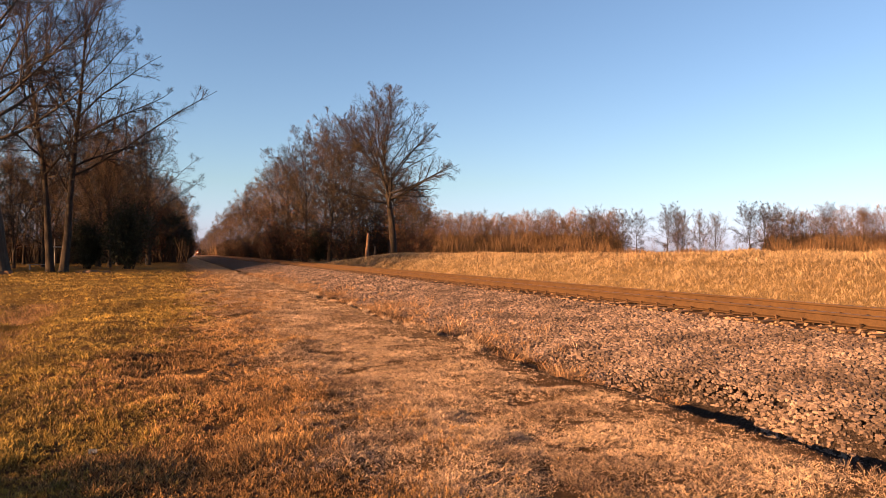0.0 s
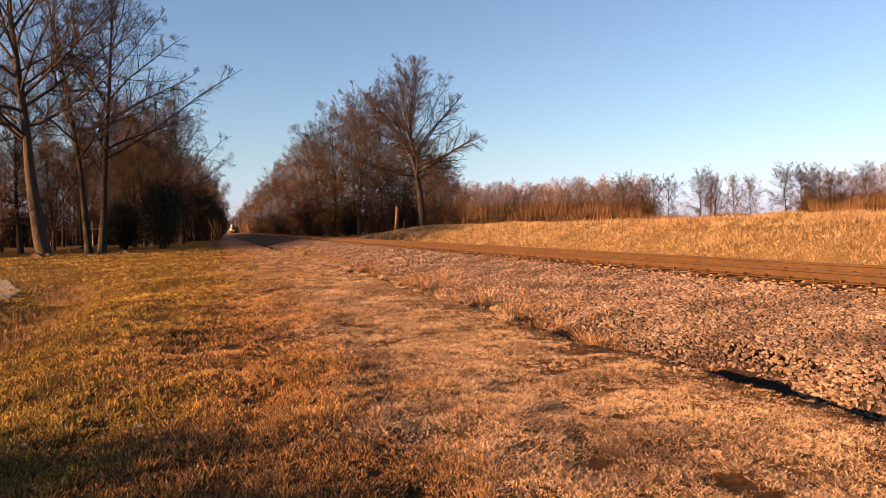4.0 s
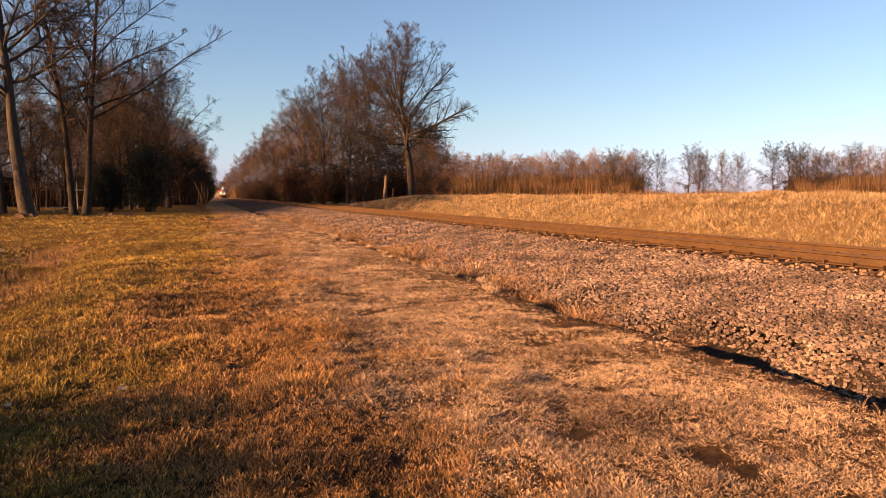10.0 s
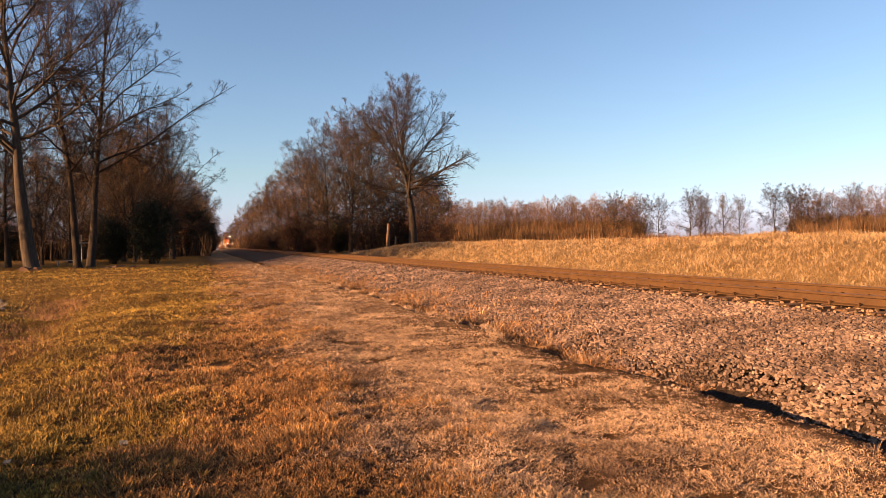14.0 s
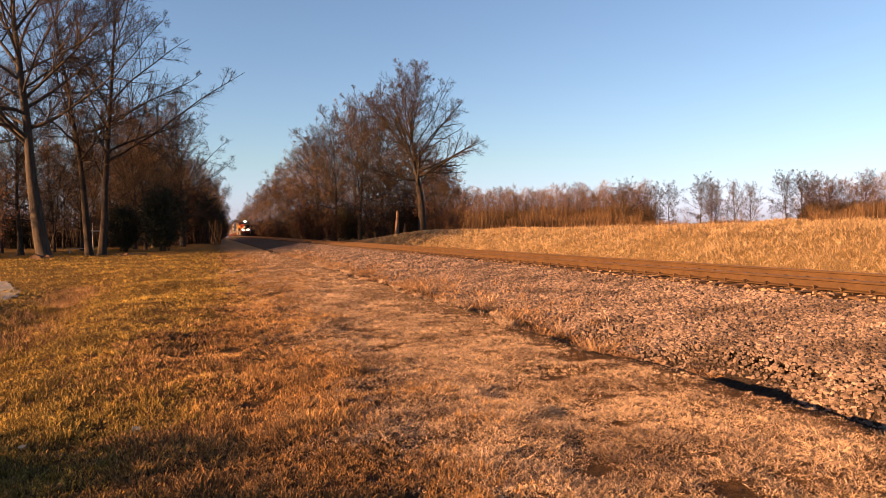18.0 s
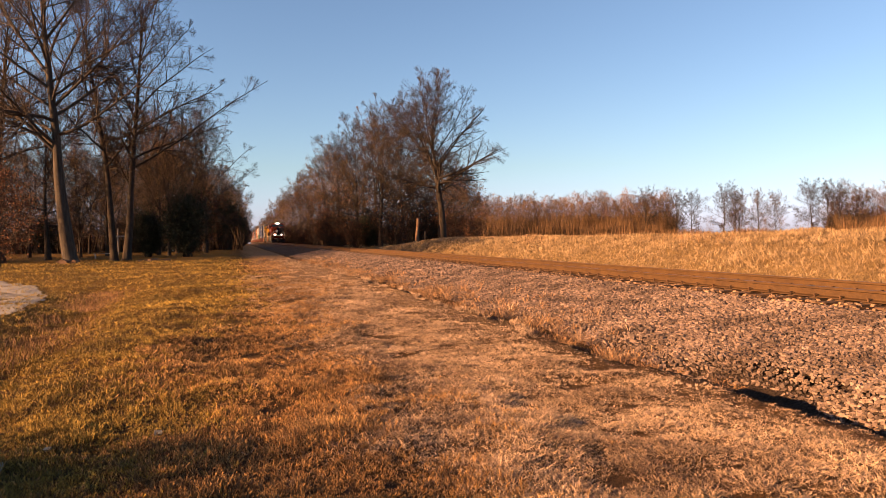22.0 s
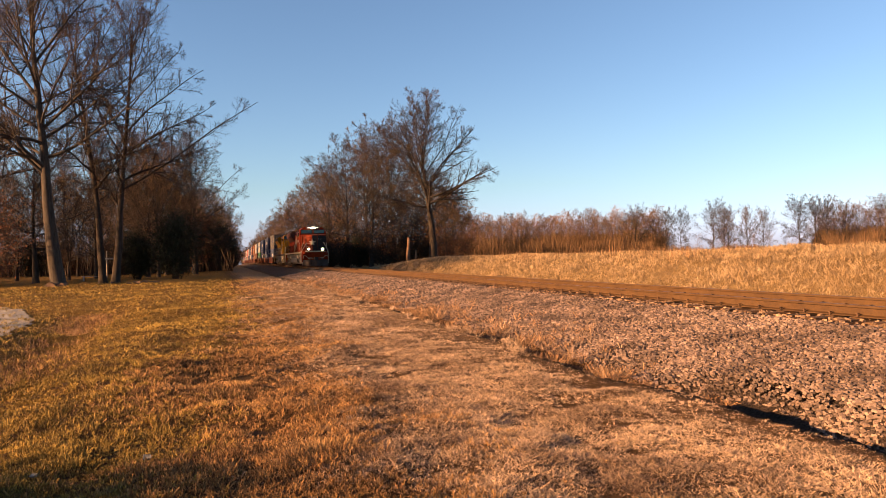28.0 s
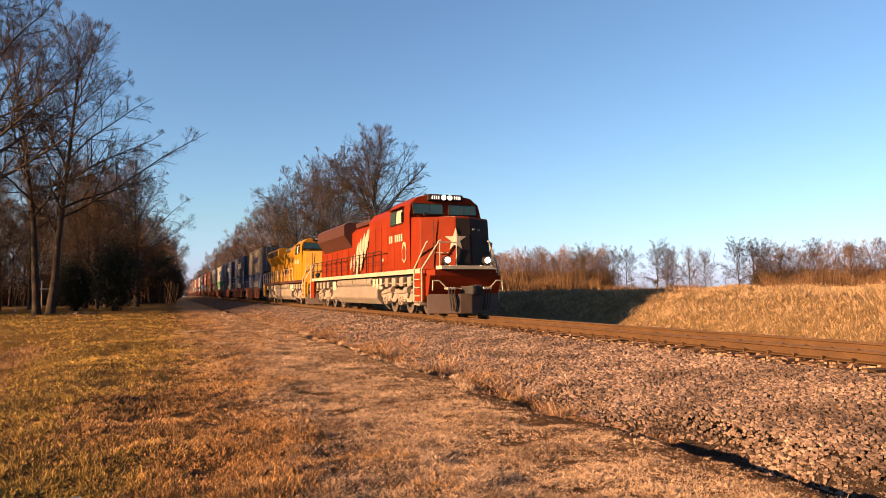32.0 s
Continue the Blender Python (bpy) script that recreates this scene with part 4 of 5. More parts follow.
def locomotive(label, paint, front, roof, sill, star_mat, lit, katy):
    """A six-axle diesel locomotive, nose at y = 0 facing down the y axis."""
    L = 22.6
    lo = empty("locomotive")
    tagged(lo, label, "locomotive")
    # underframe, walkway and sills
    part("underframe", box(fresh(), -1.35, 1.35, 1.2, L - 0.9, 1.25, 1.62, 0.03), BLACK, lo)
    bm = box(fresh(), -1.52, 1.52, 1.25, L - 0.8, 1.62, 1.72, 0.01)
    part("walkway", bm, roof, lo)
    for s in (-1, 1):
        part("sill_stripe", box(fresh(), s * 1.535 - 0.02, s * 1.535 + 0.02, 1.3, L - 0.85, 1.6, 1.78, 0.006), sill, lo, "pale sill stripe")
    # front end
    bm = prism(fresh(), [(-1.5, 1.25), (-1.25, 0.5), (1.25, 0.5), (1.5, 1.25)], "z", 1.5, 1.717, 0.01)
    part("front_platform", bm, paint, lo)
    part("anticlimber", prism(fresh(), [(-1.16, 0.62), (-1.04, 0.34), (1.04, 0.34), (1.16, 0.62)], "z", 1.72, 1.86, 0.015), sill, lo, "pale anticlimber bar across the front")
    part("pilot_sheet", prism(fresh(), [(0.5, 1.5), (1.1, 1.5), (1.1, 0.7), (0.75, 0.75), (0.62, 1.1)], "x", -1.45, 1.45, 0.02), paint, lo)
    for s in (-1, 1):
        out = [(0.0, 0.0), (s * 0.4, 0.1), (s * 1.45, 0.75), (s * 1.45, 0.85), (s * 0.42, 0.22), (0.0, 0.12)]
        part("plow_blade", prism(fresh(), out if s > 0 else out[::-1], "z", 0.1, 0.82, 0.012), GREY_PLOW, lo, "dull grey plow blade")
        bm = box(fresh(), s * 1.5 - 0.06, s * 1.5 + 0.06, 0.95, 1.9, 0.55, 1.6, 0.02)
        part("step_well", bm, paint, lo)
        for k in range(4):
            part("step", box(fresh(), s * 1.5 - 0.13, s * 1.5 + 0.13, 1.15, 1.75, 0.42 + k * 0.31, 0.46 + k * 0.31, 0.008), sill, lo)
        part("corner_handrail", pipe(fresh(), [(s * 1.58, 1.0, 0.55), (s * 1.58, 1.0, 1.75), (s * 1.02, 0.62, 2.78), (s * 0.96, 0.58, 2.8)], 0.035), CREAM, lo, "cream bent handrail")
        part("corner_handrail", pipe(fresh(), [(s * 1.58, 1.85, 0.5), (s * 1.58, 1.85, 1.75), (s * 1.36, 1.08, 2.74), (s * 1.3, 1.05, 2.78)], 0.035), CREAM, lo, "cream bent handrail")
        part("uncoupling_lever", pipe(fresh(), [(s * 0.3, 0.25, 1.0), (s * 0.9, 0.3, 1.05), (s * 1.15, 0.32, 1.3), (s * 1.4, 0.32, 1.3), (s * 1.42, 0.32, 0.95)], 0.025), CREAM, lo)
        for k in range(3):
            x = s * (0.62 + k * 0.11)
            ho = part("air_hose", pipe(fresh(), [(x, 0.5, 1.0), (x, 0.2, 0.95), (x - s * 0.03, 0.12, 0.6), (x - s * 0.1, 0.16, 0.22)], 0.028), RUBBER, lo)
            part("hose_fitting", rod(fresh(), (x, 0.5, 1.02), (x, 0.16, 1.02), 0.05, 10), CREAM, ho)
        can = part("ditch_light", rod(fresh(), (s * 0.81, 0.56, 2.06), (s * 0.81, 0.34, 2.06), 0.15, 18), BLACK, lo)
        part("lens", rod(fresh(), (s * 0.81, 0.34, 2.06), (s * 0.81, 0.32, 2.06), 0.095, 18), HEAD if lit else GLASS, can, "glowing ditch light" if lit else "")
        part("light_bracket", box(fresh(), s * 0.81 - 0.06, s * 0.81 + 0.06, 0.4, 0.54, 1.85, 1.95), BLACK, lo)
    bm = box(fresh(), -0.2, 0.2, -0.3, 0.6, 0.8, 1.1, 0.04)
    box(bm, -0.14, 0.18, -0.6, -0.28, 0.76, 1.14, 0.05)
    box(bm, -0.28, -0.1, -0.66, -0.34, 0.78, 1.12, 0.05)
    part("coupler", bm, RUBBER, lo, "dark knuckle coupler")
    # nose and cab
    bm = fresh()
    plan = [(-0.32, 0.62), (0.32, 0.62), (1.5, 1.45), (1.53, 2.9), (-1.53, 2.9), (-1.5, 1.45)]
    top = [(-0.3, 0.78), (0.3, 0.78), (1.43, 1.56), (1.48, 2.95), (-1.48, 2.95), (-1.43, 1.56)]
    a = [bm.verts.new((x, y, 1.72)) for x, y in plan]
    b = [bm.verts.new((x, y, 3.74 if y < 2.5 else 3.88)) for x, y in top]
    bm.faces.new(a[::-1])
    bm.faces.new(b)
    for i in range(6):
        bm.faces.new((a[i], a[(i + 1) % 6], b[(i + 1) % 6], b[i]))
    bmesh.ops.bevel(bm, geom=bm.edges[:], offset=0.05, segments=2, affect="EDGES", profile=0.5)
    nose = part("nose", bm, paint, lo)
    if front:
        bm = fresh()
        for q in (((-0.3, 0.626, 1.8), (0.3, 0.626, 1.8), (0.285, 0.772, 3.66), (-0.285, 0.772, 3.66)), ((0.34, 0.64, 1.8), (1.47, 1.435, 1.8), (1.41, 1.545, 3.66), (0.33, 0.79, 3.66))):
            vs = [bm.verts.new((x, y - 0.012, z)) for x, y, z in q]
            vb = [bm.verts.new((x, y + 0.03, z)) for x, y, z in q]
            bm.faces.new(vs)
            for i in range(4):
                bm.faces.new((vs[i], vb[i], vb[(i + 1) % 4], vs[(i + 1) % 4]))
        bmesh.ops.recalc_face_normals(bm, faces=bm.faces)
        part("anti_glare_panel", bm, front, nose, "black panel on the nose front")
        part("emblem", folded_star(-0.34, 2.84, 0.44, 0.31), star_mat, nose, "large white five-pointed star wrapped round the edge")
    part("door", box(fresh(), -0.22, 0.24, 0.645, 0.675, 1.92, 3.05, 0.01, turn=Matrix.Rotation(radians(-4.5), 4, "X")), front or paint, nose)
    part("grab_iron", pipe(fresh(), [(-0.95, 1.1, 2.35), (-1.0, 1.0, 2.35), (-0.62, 0.73, 2.35), (-0.57, 0.83, 2.35)], 0.02), CREAM, nose)
    part("hood_seam", box(fresh(), -1.06, -1.03, 1.1, 1.14, 1.8, 3.6, 0.006), DARK_RED, nose)
    part("nose_vent", box(fresh(), -1.45, -1.05, 1.42, 1.45, 2.62, 2.67, 0.006, turn=Matrix.Rotation(radians(-35), 4, "Z")), BLACK, nose)
    part("nose_lamp", rod(fresh(), (-0.95, 2.35, 3.95), (-0.95, 2.2, 3.95), 0.07, 12), BLACK, nose)
    for x in (0.42, 0.72):
        part("marker_plate", box(fresh(), x - 0.05, x + 0.05, 0.6 + (x - 0.32) * 0.7, 0.66 + (x - 0.32) * 0.7, 3.2, 3.28, 0.01), GREY_ROOF, nose)
    part("front_handrail", pipe(fresh(), [(-1.05, 0.5, 1.86), (-1.05, 0.5, 2.72), (-0.42, 0.42, 2.72), (-0.42, 0.42, 1.86)], 0.022), CREAM, nose)
    # cab with slanted windscreens and rounded roof
    bm = fresh()
    sec = [(-1.55, 1.72), (1.55, 1.72), (1.55, 3.9), (1.47, 4.4), (1.15, 4.68), (0.55, 4.8), (-0.55, 4.8), (-1.15, 4.68), (-1.47, 4.4), (-1.55, 3.9)]
    fy = lambda z: 2.4 + max(z - 3.75, 0) * 0.2
    a = [bm.verts.new((x, fy(z), z)) for x, z in sec]
    b = [bm.verts.new((x, 5.3, z)) for x, z in sec]
    bm.faces.new(a[::-1])
    bm.faces.new(b)
    for i in range(len(sec)):
        bm.faces.new((a[i], a[(i + 1) % 10], b[(i + 1) % 10], b[i]))
    bmesh.ops.recalc_face_normals(bm, faces=bm.faces)
    bmesh.ops.bevel(bm, geom=bm.edges[:], offset=0.03, segments=2, affect="EDGES", profile=0.5)
    cab = part("cab", bm, paint, lo)
    tilt = Matrix.Rotation(radians(-11.3), 4, "X")
    for x0, x1 in ((-1.4, -0.1), (0.12, 1.36)):
        w = part("windscreen", box(fresh(), x0, x1, 2.438, 2.498, 3.93, 4.42, 0.02, turn=tilt), BLACK, cab)
        part("pane", box(fresh(), x0 + 0.05, x1 - 0.05, 2.423, 2.438, 3.98, 4.37, 0.004, turn=tilt), GLASS, w, "dark green-tinted glass")
        part("wiper", rod(fresh(), ((x0 + x1) / 2, 2.385, 3.97), ((x0 + x1) / 2 + 0.05, 2.46, 4.34), 0.012, 6), BLACK, w)
    for s in (-1, 1):
        for y0, y1 in ((3.25, 4.05), (4.13, 4.85)):
            x = s * 1.53
            w = part("side_window", box(fresh(), x - 0.04, x + 0.04, y0, y1, 3.64, 4.26, 0.02, turn=Matrix.Rotation(radians(-s * 5), 4, "Y")), BLACK, cab)
            part("pane", box(fresh(), x + s * 0.035 - 0.012, x + s * 0.035 + 0.012, y0 + 0.06, y1 - 0.06, 3.69, 4.21, 0.004, turn=Matrix.Rotation(radians(-s * 5), 4, "Y")), SUNLIT_PANE if y0 < 4 else GLASS, w)
        part("window_awning", box(fresh(), s * 1.46, s * 1.66, 3.2, 4.9, 4.31, 4.35, 0.01), paint, cab)
        part("mirror", box(fresh(), s * 1.6 - 0.06, s * 1.6 + 0.06, 3.1, 3.16, 3.7, 4.1, 0.01), BLACK, cab)
        part("side_door", box(fresh(), s * 1.555 - 0.012, s * 1.555 + 0.012, 4.35, 5.0, 1.85, 3.45, 0.01), paint, cab)
    hb = part("light_bar", box(fresh(), -0.76, 0.76, 2.42, 3.0, 4.52, 4.79, 0.05), BLACK, cab, "black light bar over the windscreens")
    for x0, x1 in ((-0.7, -0.22), (0.26, 0.7)):
        nb = part("number_board", box(fresh(), x0, x1, 2.39, 2.43, 4.55, 4.75, 0.008), BLACK, cab)
        for k in range(4):
            w = (x1 - x0 - 0.12) / 4
            part("digit_bar", box(fresh(), x0 + 0.06 + k * w + 0.02, x0 + 0.06 + (k + 1) * w - 0.02, 2.375, 2.392, 4.58, 4.72), BOARD if lit else CREAM, nb)
    for x in (-0.12, 0.15):
        li = part("headlight", rod(fresh(), (x, 2.46, 4.65), (x, 2.36, 4.65), 0.11, 20), BLACK, cab)
        part("lens", rod(fresh(), (x, 2.36, 4.65), (x, 2.34, 4.65), 0.078, 20), HEAD if lit else GLASS, li, "glowing headlight" if lit else "")
    for x in (-0.35, -0.12, 0.12):
        part("horn", rod(fresh(), (x, 4.3, 4.9), (x, 3.75, 4.9), 0.03, 12, 0.1), GREY_ROOF, cab)
    part("antenna", rod(fresh(), (0.5, 4.6, 4.8), (0.5, 4.6, 5.1), 0.05, 10), GREY_ROOF, cab)
    # hood: equipment cabinet, engine hood, radiator wings
    part("cabinet", prism(fresh(), [(-1.14, 1.72), (1.14, 1.72), (1.14, 4.3), (0.88, 4.64), (-0.88, 4.64), (-1.14, 4.3)], "y", 5.3, 9.6, 0.04), paint, lo)
    hood = part("engine_hood", prism(fresh(), [(-1.05, 1.72), (1.05, 1.72), (1.05, 4.05), (0.8, 4.3), (-0.8, 4.3), (-1.05, 4.05)], "y", 9.6, 20.9, 0.04), paint, lo)
    part("radiator_wing", prism(fresh(), [(-1.06, 3.3), (1.06, 3.3), (1.52, 3.95), (1.52, 4.5), (1.3, 4.66), (-1.3, 4.66), (-1.52, 4.5), (-1.52, 3.95)], "y", 13.2, 20.0, 0.03), DARK_RED if katy else paint, lo, "flared radiator housing")
    part("dynamic_brake_hatch", box(fresh(), -1.0, 1.0, 9.9, 12.6, 4.28, 4.52, 0.04), roof, lo)
    for y in (10.6, 11.9):
        fan_ = part("roof_fan", rod(fresh(), (0, y, 4.52), (0, y, 4.6), 0.55, 20), BLACK, lo)
    for y in (14.5, 16.6, 18.7):
        part("radiator_fan", rod(fresh(), (0, y, 4.66), (0, y, 4.76), 0.75, 24), BLACK, lo)
    part("exhaust_stack", box(fresh(), -0.35, 0.35, 12.7, 13.1, 4.28, 4.75, 0.03), BLACK, lo)
    part("rear_headlight", box(fresh(), -0.25, 0.25, 20.9, 20.96, 4.05, 4.2, 0.02), BLACK, lo)
    for s in (-1, 1):
        for k in range(8):
            y = 10.0 + k * 1.32
            d = part("hood_door", box(fresh(), s * 1.055 - 0.015, s * 1.055 + 0.015, y, y + 1.2, 1.85, 3.2, 0.01), paint, hood)
            part("latch", box(fresh(), s * 1.08 - 0.015, s * 1.08 + 0.015, y + 0.5, y + 0.62, 2.5, 2.6, 0.006), BLACK, d)
        for y in () if katy else (13.6, 15.7, 17.8):
            part("radiator_grille", box(fresh(), s * 1.525 - 0.01, s * 1.525 + 0.01, y, y + 1.9, 4.02, 4.44, 0.004), BLACK, lo)
        for y in (5.6, 6.55, 7.5, 8.45):
            x = s * 1.145
            part("cabinet_door", box(fresh(), x - 0.014, x + 0.014, y, y + 0.86, 1.9, 3.9, 0.01), paint, lo)
        for y in (6.2, 7.2):
            part("vent", rod(fresh(), (s * 1.15, y, 2.35), (s * 1.175, y, 2.35), 0.09, 14), CREAM, lo)
        # side handrail along the walkway
        hr = part("side_handrail", pipe(fresh(), [(s * 1.48, 6.4, 2.72), (s * 1.48, 21.4, 2.72)], 0.022), BLACK if katy else CREAM, lo)
        part("middle_rail", pipe(fresh(), [(s * 1.48, 6.4, 2.25), (s * 1.48, 21.4, 2.25)], 0.012), BLACK if katy else CREAM, hr)
        for k in range(13):
            part("stanchion", rod(fresh(), (s * 1.48, 6.4 + k * 1.25, 1.7), (s * 1.48, 6.4 + k * 1.25, 2.72), 0.025, 8), BLACK if katy else CREAM, hr)
        part("rear_handrail", pipe(fresh(), [(s * 1.58, 21.9, 0.55), (s * 1.58, 21.9, 2.6), (s * 1.4, 21.9, 2.7)], 0.03), CREAM, lo)
        part("rear_step_well", box(fresh(), s * 1.5 - 0.06, s * 1.5 + 0.06, 20.95, 21.8, 0.55, 1.6, 0.02), paint, lo)
        # fittings under the sill
        part("air_reservoir", rod(fresh(), (s * 1.22, 8.3, 1.38), (s * 1.22, 15.2, 1.38), 0.21, 16), GREY_TANK, lo)
        for y in (9.1, 11.7, 14.3):
            part("tank_strap", rod(fresh(), (s * 1.22, y, 1.38), (s * 1.22, y + 0.08, 1.38), 0.23, 16), GREY_FRAME, lo)
        for y in (6.9, 7.5, 15.8, 16.2, 8.0):
            part("air_filter", rod(fresh(), (s * 1.3, y, 1.02), (s * 1.3, y, 1.5), 0.13, 12), CREAM, lo)
        for y in (2.6, 3.6, 4.6, 5.6, 17.2, 18.2, 19.2, 20.2):
            part("sand_box", box(fresh(), s * 1.36 - 0.1, s * 1.36 + 0.1, y, y + 0.45, 1.12, 1.5, 0.04), GREY_FRAME, lo)
        part("conduit", pipe(fresh(), [(s * 1.4, 2.3, 1.3), (s * 1.4, 4.0, 1.22), (s * 1.4, 6.2, 1.3), (s * 1.42, 7.2, 1.12)], 0.03), GREY_FRAME, lo)
    part("fuel_tank", prism(fresh(), [(-1.42, 0.62), (-1.15, 0.33), (1.15, 0.33), (1.42, 0.62), (1.42, 1.12), (1.3, 1.22), (-1.3, 1.22), (-1.42, 1.12)], "y", 7.4, 15.4, 0.05), GREY_TANK, lo, "dusty grey fuel tank")
    part("end_platform", box(fresh(), -1.5, 1.5, L - 0.8, L - 0.45, 1.3, 1.72, 0.02), paint, lo)
    part("rear_coupler", box(fresh(), -0.2, 0.2, L - 0.5, L + 0.1, 0.72, 1.05, 0.05), RUBBER, lo)
    # markings
    for k, w in enumerate((0.19, 0.19, 0.05, 0.19, 0.19, 0.19, 0.19)):
        if k != 2:
            y = 5.0 - k * 0.26
            part("marking_bar", box(fresh(), -1.575, -1.562, y - w, y, 2.95, 3.25), CREAM, cab)
    for x in (-0.95, -0.78):
        part("marking_bar", box(fresh(), x - 0.05, x + 0.05, 2.93, 2.95, 4.42, 4.54, turn=tilt), CREAM, cab)
    if katy:
        for k, (y, z, ln, wd, an) in enumerate(((9.95, 3.5, 1.2, 0.2, 62), (10.3, 3.25, 1.5, 0.34, 58), (10.8, 3.1, 1.4, 0.36, 64), (11.3, 3.0, 1.2, 0.32, 70), (11.75, 2.95, 0.9, 0.26, 66), (10.9, 2.5, 1.0, 0.3, 64), (11.6, 2.3, 1.2, 0.26, 72), (12.3, 2.35, 0.9, 0.24, 76), (12.8, 2.4, 0.6, 0.2, 70))):
            m = Matrix.Translation((-1.1 - 0.014 * k, y, z)) @ Matrix.Rotation(radians(-an), 4, "X")
            bm = fresh()
            pts = [(-ln / 2, 0), (-ln / 6, wd / 2), (ln / 3, wd / 2.4), (ln / 2, 0.02), (ln / 4, -wd / 2.6), (-ln / 5, -wd / 2)]
            prism(bm, [(1.25 * u, 1.5 * v) for u, v in pts], "x", -0.006, 0.006)
            bmesh.ops.transform(bm, matrix=m, verts=bm.verts)
            part("feather_mark", bm, CREAM, lo, "pale feather-like lettering shape")
        bm = prism(fresh(), [(3.05, 2.05), (3.3, 2.2), (3.32, 2.6), (3.22, 2.85), (3.05, 2.9), (2.88, 2.85), (2.78, 2.6), (2.8, 2.2)], "x", -1.572, -1.558)
        sh = part("shield_mark", bm, CREAM, cab, "pale shield emblem")
        part("shield_field", prism(fresh(), [(3.05, 2.12), (3.24, 2.25), (3.25, 2.58), (3.05, 2.8), (2.85, 2.58), (2.86, 2.25)], "x", -1.582, -1.57), RED, sh)
    else:
        for k in range(4):
            part("marking_bar", box(fresh(), -1.095, -1.085, 12.5 - k * 0.55, 12.9 - k * 0.55, 2.4, 2.9), DARK_RED, lo)
    truck(lo, (2.35, 4.45, 6.55), GREY_FRAME)
    truck(lo, (16.1, 18.2, 20.3), GREY_FRAME)
    return lo


lead = locomotive("red diesel locomotive with a black nose, white star and lit headlights", RED, BLACK, DARK_RED, CREAM, CREAM, True, True)
second = locomotive("yellow diesel locomotive with a grey roof coupled behind", YELLOW, None, GREY_ROOF, DARK_RED, CREAM, False, False)
TRAIN = [(lead, 0.0), (second, 22.9)]


# container cars
def paint(name, a):
    return surface(name, tuple(c * 0.8 for c in a), tuple(min(1, c * 1.15) for c in a), 0.7, 0.6, 0.05, fine=25, spread=0.2)


PAINTS = {"navy": paint("navy_container_paint", (0.008, 0.015, 0.042)), "blue": paint("blue_container_paint", (0.008, 0.022, 0.062)), "grey": paint("grey_container_paint", (0.055, 0.05, 0.046)),
          "white": paint("white_container_paint", (0.2, 0.19, 0.175)), "brown": paint("brown_container_paint", (0.1, 0.035, 0.02)), "orange": paint("orange_container_paint", (0.14, 0.045, 0.015)),
          "green": paint("green_container_paint", (0.03, 0.11, 0.05)), "red": paint("red_container_paint", (0.16, 0.025, 0.015))}
container_meshes = {}


def container(colour, tall=2.6, long=12.2):
    """A corrugated shipping container with corner posts, doors and locking bars."""
    key = (colour, tall)
    if key in container_meshes:
        th = copy_thing(container_meshes[key], Matrix.Identity(4))
        return th
    th = empty("shipping_container")
    w, out = 1.19, []
    n = 40
    for i in range(n):
        y = 0.1 + (long - 0.2) * i / n
        p = (long - 0.2) / n
        out += [(-w, y), (-w, y + p * 0.4), (-w + 0.035, y + p * 0.5), (-w + 0.035, y + p * 0.9)]
    out += [(-x, y) for x, y in reversed(out)]
    part("corrugated_body", prism(fresh(), out, "z", 0.1, tall - 0.08), PAINTS[colour], th)
    part("roof", box(fresh(), -1.2, 1.2, 0.05, long - 0.05, tall - 0.08, tall - 0.02, 0.01), PAINTS[colour], th)
    for x in (-1.16, 1.16):
        part("bottom_rail", box(fresh(), x - 0.06, x + 0.06, 0.1, long - 0.1, 0.0, 0.16, 0.01), PAINTS[colour], th)
        part("top_rail", box(fresh(), x - 0.06, x + 0.06, 0.1, long - 0.1, tall - 0.12, tall, 0.01), PAINTS[colour], th)
        for y in (0.08, long - 0.08):
            part("corner_post", box(fresh(), x - 0.08, x + 0.08, y - 0.08, y + 0.08, 0.0, tall, 0.01), PAINTS[colour], th)
    for s in (-0.58, 0.58):
        d = part("door", box(fresh(), s - 0.54, s + 0.54, 0.04, 0.1, 0.15, tall - 0.12, 0.01), PAINTS[colour], th)
        for k in (-0.25, 0.25):
            part("locking_bar", rod(fresh(), (s + k, 0.02, 0.12), (s + k, 0.02, tall - 0.1), 0.02, 8), GREY_ROOF, d)
    part("lettering_bar", box(fresh(), -1.2, -1.192, long * 0.32, long * 0.62, tall * 0.45, tall * 0.68), PAINTS["white" if colour not in ("white", "grey") else "navy"], th)
    tagged(th, "corrugated %s steel shipping container on a rail car" % colour, "container", group="containers on the train")
    container_meshes[key] = th
    return th


